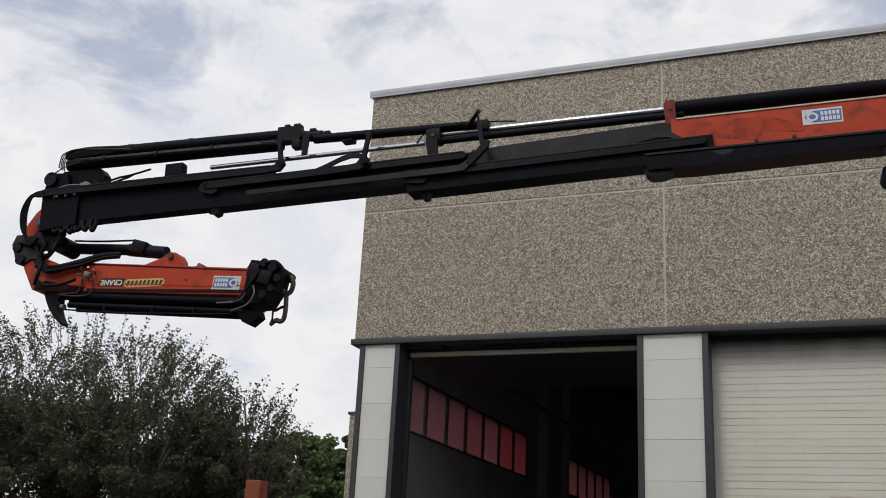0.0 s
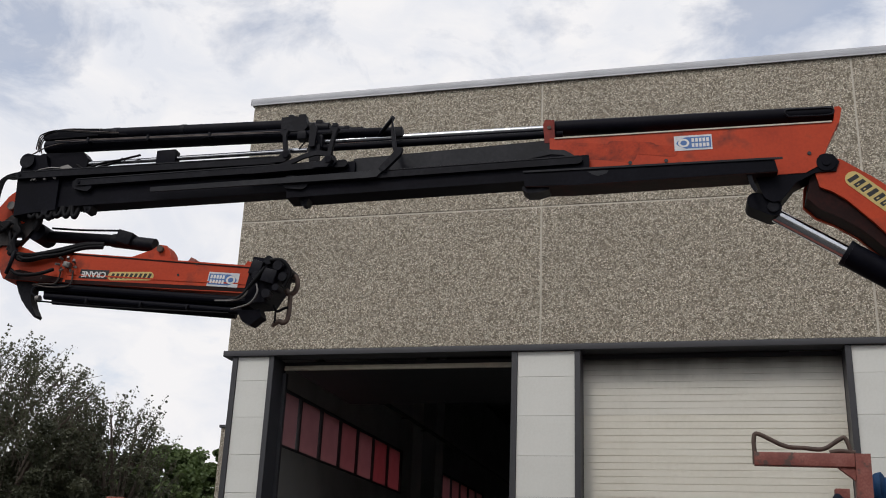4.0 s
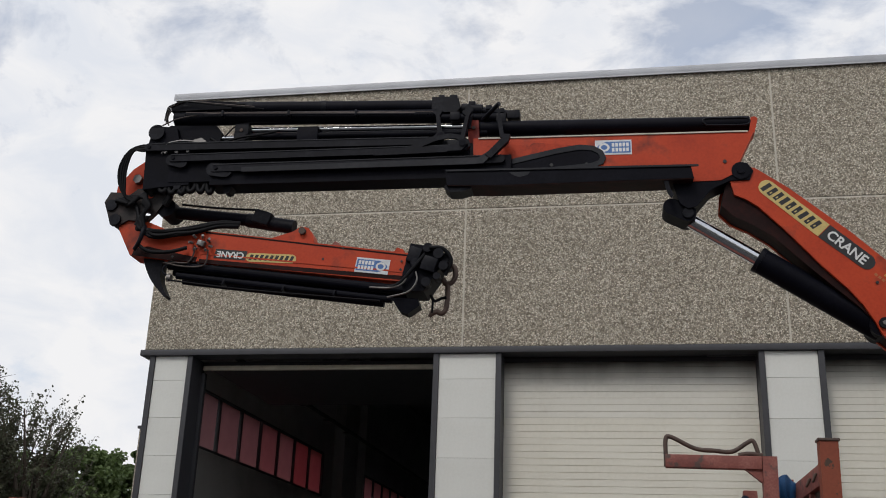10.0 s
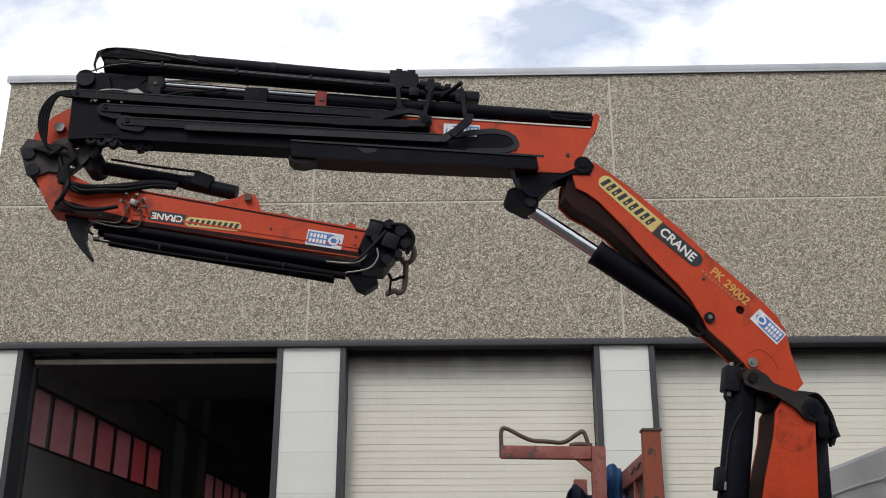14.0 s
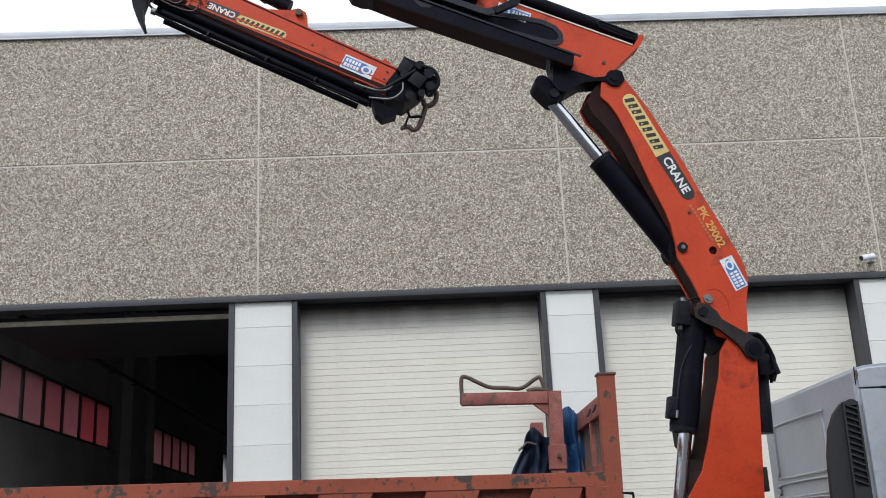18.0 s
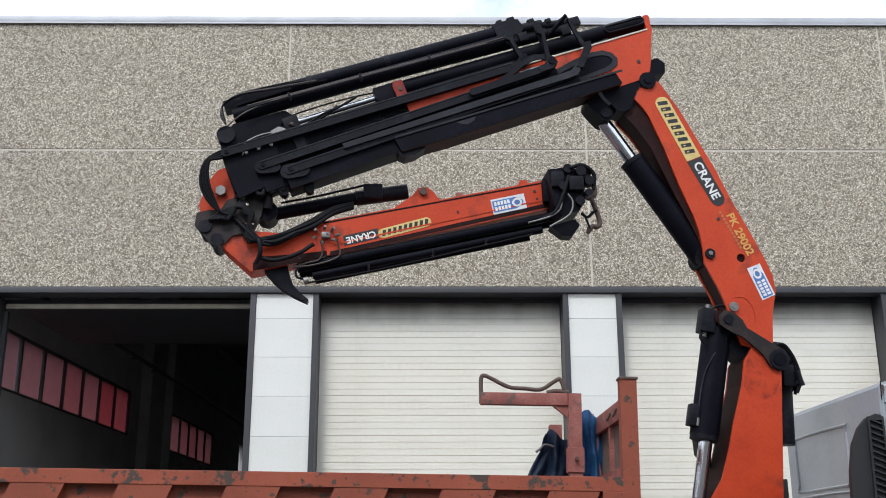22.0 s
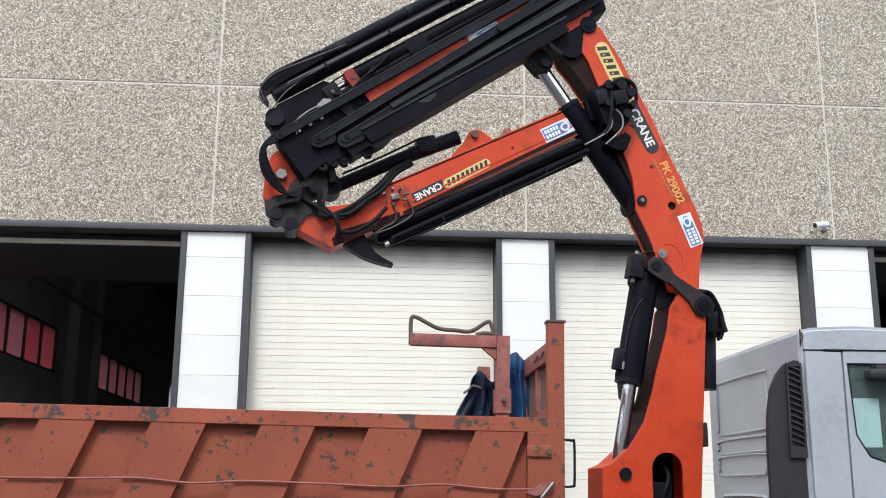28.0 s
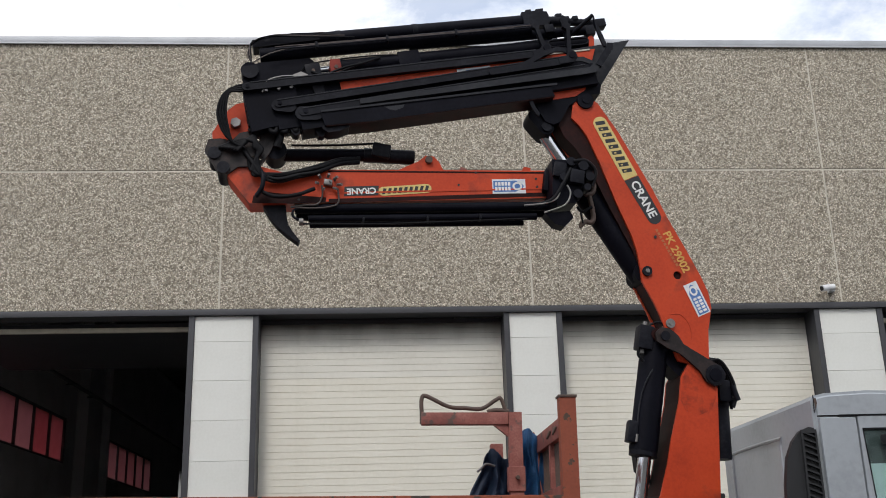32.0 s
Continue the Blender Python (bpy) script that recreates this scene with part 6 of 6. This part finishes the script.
# ---- how the crane moves: t, slewing, inner boom, boom base, extensions, length, jib ----
KIN = [
    (0.0, 2.82, 50.90, -3.04, -2.06, 9.600, 15.44),
    (0.5, 2.89, 50.94, -2.72, -2.03, 9.429, 15.53),
    (1.0, 2.75, 50.51, -2.46, -1.77, 9.251, 15.76),
    (1.5, 2.65, 50.63, -2.51, -1.77, 9.077, 15.73),
    (2.0, 2.66, 50.62, -2.35, -1.66, 8.894, 15.99),
    (2.5, 2.58, 50.71, -2.28, -1.60, 8.722, 16.06),
    (3.0, 2.43, 50.74, -2.18, -1.42, 8.550, 16.43),
    (3.5, 2.28, 50.81, -2.13, -1.31, 8.379, 16.61),
    (5.5, 2.16, 50.83, -2.15, -0.94, 7.626, 17.23),
    (6.0, 2.12, 50.77, -2.00, -0.76, 7.426, 17.48),
    (6.5, 2.09, 50.92, -2.19, -0.78, 7.240, 17.47),
    (7.0, 2.07, 50.96, -2.14, -0.73, 7.048, 17.48),
    (7.5, 2.09, 50.95, -2.06, -0.63, 6.847, 17.80),
    (8.0, 2.01, 50.98, -1.73, -0.51, 6.652, 17.98),
    (8.5, 1.83, 51.02, -1.63, -0.36, 6.451, 18.21),
    (9.0, 1.84, 51.12, -1.53, -0.36, 6.251, 18.23),
    (9.5, 1.59, 51.16, -1.46, -0.28, 6.054, 18.19),
    (10.0, 1.42, 51.12, -1.18, -0.04, 5.851, 18.48),
    (10.5, 1.41, 51.16, -1.15, 0.02, 5.641, 18.66),
    (11.0, 1.36, 51.18, -1.21, 0.19, 5.422, 18.82),
    (11.5, 1.37, 51.10, -1.18, 0.30, 5.192, 18.94),
    (12.0, 1.46, 51.08, -0.78, 0.46, 4.963, 19.02),
    (12.5, 3.58, 51.06, -0.36, 0.63, 4.795, 19.15),
    (13.0, 5.63, 51.09, -0.41, 0.61, 4.791, 18.96),
    (13.5, 5.84, 50.28, -0.53, 0.54, 4.758, 18.93),
    (14.0, 6.23, 51.49, 0.19, 1.30, 4.777, 19.83),
    (14.5, 6.07, 54.85, 2.88, 3.98, 4.818, 22.50),
    (15.0, 6.20, 57.60, 5.20, 6.35, 4.835, 24.98),
    (15.5, 6.22, 60.63, 8.23, 9.26, 4.855, 27.81),
    (17.5, 5.95, 70.91, 20.45, 20.36, 4.859, 36.82),
    (18.0, 5.97, 72.05, 19.87, 20.18, 4.853, 36.83),
    (18.5, 6.05, 72.34, 15.65, 15.98, 4.854, 32.61),
    (19.0, 6.25, 72.30, 11.75, 11.02, 4.842, 28.27),
    (19.5, 6.23, 72.12, 5.71, 4.69, 4.844, 21.70),
    (20.0, 6.17, 72.11, 0.17, -1.25, 4.747, 15.60),
    (20.5, 6.00, 72.27, -4.65, -5.06, 4.598, 12.73),
    (21.0, 5.73, 72.53, -9.54, -10.09, 4.509, 7.50),
    (21.5, 5.64, 72.35, -14.36, -14.97, 4.398, 2.64),
    (22.0, 5.73, 72.34, -19.24, -19.84, 4.292, -2.08),
    (22.5, 5.78, 72.41, -24.39, -24.91, 4.196, -7.19),
    (23.0, 5.89, 72.58, -29.31, -29.85, 4.100, -12.19),
    (23.5, 5.89, 72.22, -34.66, -35.29, 4.007, -17.82),
    (24.0, 5.89, 72.33, -38.73, -39.43, 4.004, -22.09),
    (24.5, 5.84, 72.40, -38.83, -39.43, 3.934, -22.02),
    (25.0, 5.77, 72.36, -38.75, -39.27, 3.754, -22.08),
    (25.5, 5.78, 72.48, -38.55, -39.14, 3.543, -22.11),
    (27.5, 5.76, 73.44, -34.77, -36.01, 3.441, -18.86),
    (28.0, 5.66, 72.95, -31.98, -33.12, 3.429, -15.78),
    (28.5, 5.57, 72.91, -28.86, -29.99, 3.427, -12.74),
    (29.0, 5.39, 72.68, -26.12, -26.99, 3.418, -9.44),
    (29.5, 5.38, 72.84, -22.89, -23.87, 3.423, -6.29),
    (30.0, 5.32, 72.72, -19.92, -20.90, 3.422, -3.21),
    (30.5, 5.28, 72.77, -17.05, -17.93, 3.422, -0.12),
    (31.0, 5.27, 73.14, -14.08, -14.92, 3.439, 3.04),
    (31.5, 5.24, 73.04, -11.12, -11.96, 3.432, 6.09),
    (32.0, 5.29, 72.89, -8.14, -8.85, 3.424, 9.25),
]
DIP = [(0, 0), (15.5, 0), (18, -0.8), (19, -1.2), (21, -2.3), (25.5, -2.3), (28, -3.0), (30, -3.3), (32, -3.3)]
HOOK_A = [(0, 2.25), (2, 2.24), (4, 2.12), (6, 1.91), (9, 1.3), (13, 0.475), (19.5, 0.46), (21, 0.33), (23, 0.08), (25.5, -0.2), (27.5, -0.25), (32, -0.24)]


def along(t, table):
    return float(np.interp(t, [r[0] for r in table], [r[1] for r in table]))


def turned(a, x, z):
    a = radians(a)
    return x * math.cos(a) - z * math.sin(a), x * math.sin(a) + z * math.cos(a)


def at(x, z, a, y=0.0):
    return pose(x, y, z, 0, -a, 0)


def motions():
    rows = {k: [] for k in ("crane", "inner", "base", "b", "c", "ha", "hb", "hc", "last", "jib", "lb", "lr", "link", "fb", "fr")}
    for t, slew, al, bb, bs, ex, ga in KIN:
        rows["crane"].append((t, pose(CRX, CRY, CRZ, 0, 0, 180 + slew)))
        rows["inner"].append((t, at(PU, PV, al)))
        dx, dz = turned(al, ARM, 0)
        kx, kz = PU + dx, PV + dz
        sx, sz = turned(bb, SETX, SETZ)
        # the box dips towards its open end once the arm stands steep
        dip = along(t, DIP)
        qx, qz = turned(bb, 1.95 + SETX, SETZ)
        qx, qz = kx + qx, kz + qz

        def dipped(x, z):
            ox, oz = turned(dip, x - qx, z - qz)
            return qx + ox, qz + oz
        bx, bz = dipped(kx + sx, kz + sz)
        rows["base"].append((t, at(bx, bz, bb + dip)))
        f1, f2 = min(4.99, ex - 0.61), min(7.36, ex - 0.4)
        ha = along(t, HOOK_A)
        hb = ex - 3.45 - max(0.0, 0.75 * (1 - t / 6.0))
        hc = ex - 3.6 - max(0.0, 1.63 * (1 - t / 6.0))
        reach = max(1.0, ex - 2.5)
        for key, d in (("b", f1), ("c", f2), ("ha", ha), ("hb", hb), ("hc", hc), ("last", ex)):
            part_turn = min(1.0, max(0.0, (d - 1.0) / reach))
            a = bb + (bs - bb) * (part_turn if key != "last" else 1.0)
            px, pz = turned(a, d, ENDZ if key == "last" else SETZ if key == "ha" else (SETZ + ENDZ) / 2)
            px, pz = kx + px, kz + pz
            if key == "last":
                jx, jz = turned(bs, ex, JV)
                lx, lz = turned(0.6 * dip, px - kx - jx, pz - kz - jz)
                rows[key].append((t, at(kx + jx + lx, kz + jz + lz, a + 0.6 * dip)))
            else:
                px, pz = dipped(px, pz - (min(0.045, max(0.0, 0.012 * (t - 21))) if key in ("hb", "hc") else 0.0))
                rows[key].append((t, at(px, pz, a + dip)))
        jx, jz = turned(bs, ex, JV)
        rows["jib"].append((t, at(kx + jx, kz + jz, ga, JY)))
        # fold cylinder between the arm's pin and the boom's lug
        ax, az = turned(al, 0.9, -0.053)
        ex_, ez_ = along(-bb, [(-12, 0.4), (2, 0.37), (30, 0.65), (60, 0.7)]), along(-bb, [(-12, -0.54), (2, -0.55), (30, -0.39), (60, -0.36)])
        ex_, ez_ = turned(bb, ex_, ez_)
        p, q = (PU + ax, PV + az), dipped(kx + ex_, kz + ez_)
        w = math.degrees(math.atan2(q[1] - p[1], q[0] - p[0]))
        rows["fb"].append((t, at(p[0], p[1], w)))
        rows["fr"].append((t, at(q[0], q[1], w + 180)))
        # lift cylinder and link
        lx, lz = turned(al, 0.232, -0.14)
        p, q = (PU + lx, PV + lz), (0.70, 1.77)
        w = math.degrees(math.atan2(q[1] - p[1], q[0] - p[0]))
        rows["lb"].append((t, at(p[0] + 0.055, p[1] - 0.02, w, 0.05)))
        rows["lr"].append((t, at(q[0] + 0.03, q[1], w + 180, 0.05)))
        w = math.degrees(math.atan2(p[1] - 3.31, p[0] + 0.12))
        rows["link"].append((t, at(-0.12, 3.31, w)))
    for ob, key in ((crane, "crane"), (inner_boom, "inner"), (base_boom, "base"), (stage_b, "b"), (stage_c, "c"), (hook_a, "ha"), (hook_b, "hb"), (hook_c, "hc"), (final, "last"), (jib, "jib"), (lift_barrel, "lb"), (lift_rod, "lr"), (link, "link"), (fold_barrel, "fb"), (fold_rod, "fr")):
        walk(ob, rows[key])


motions()
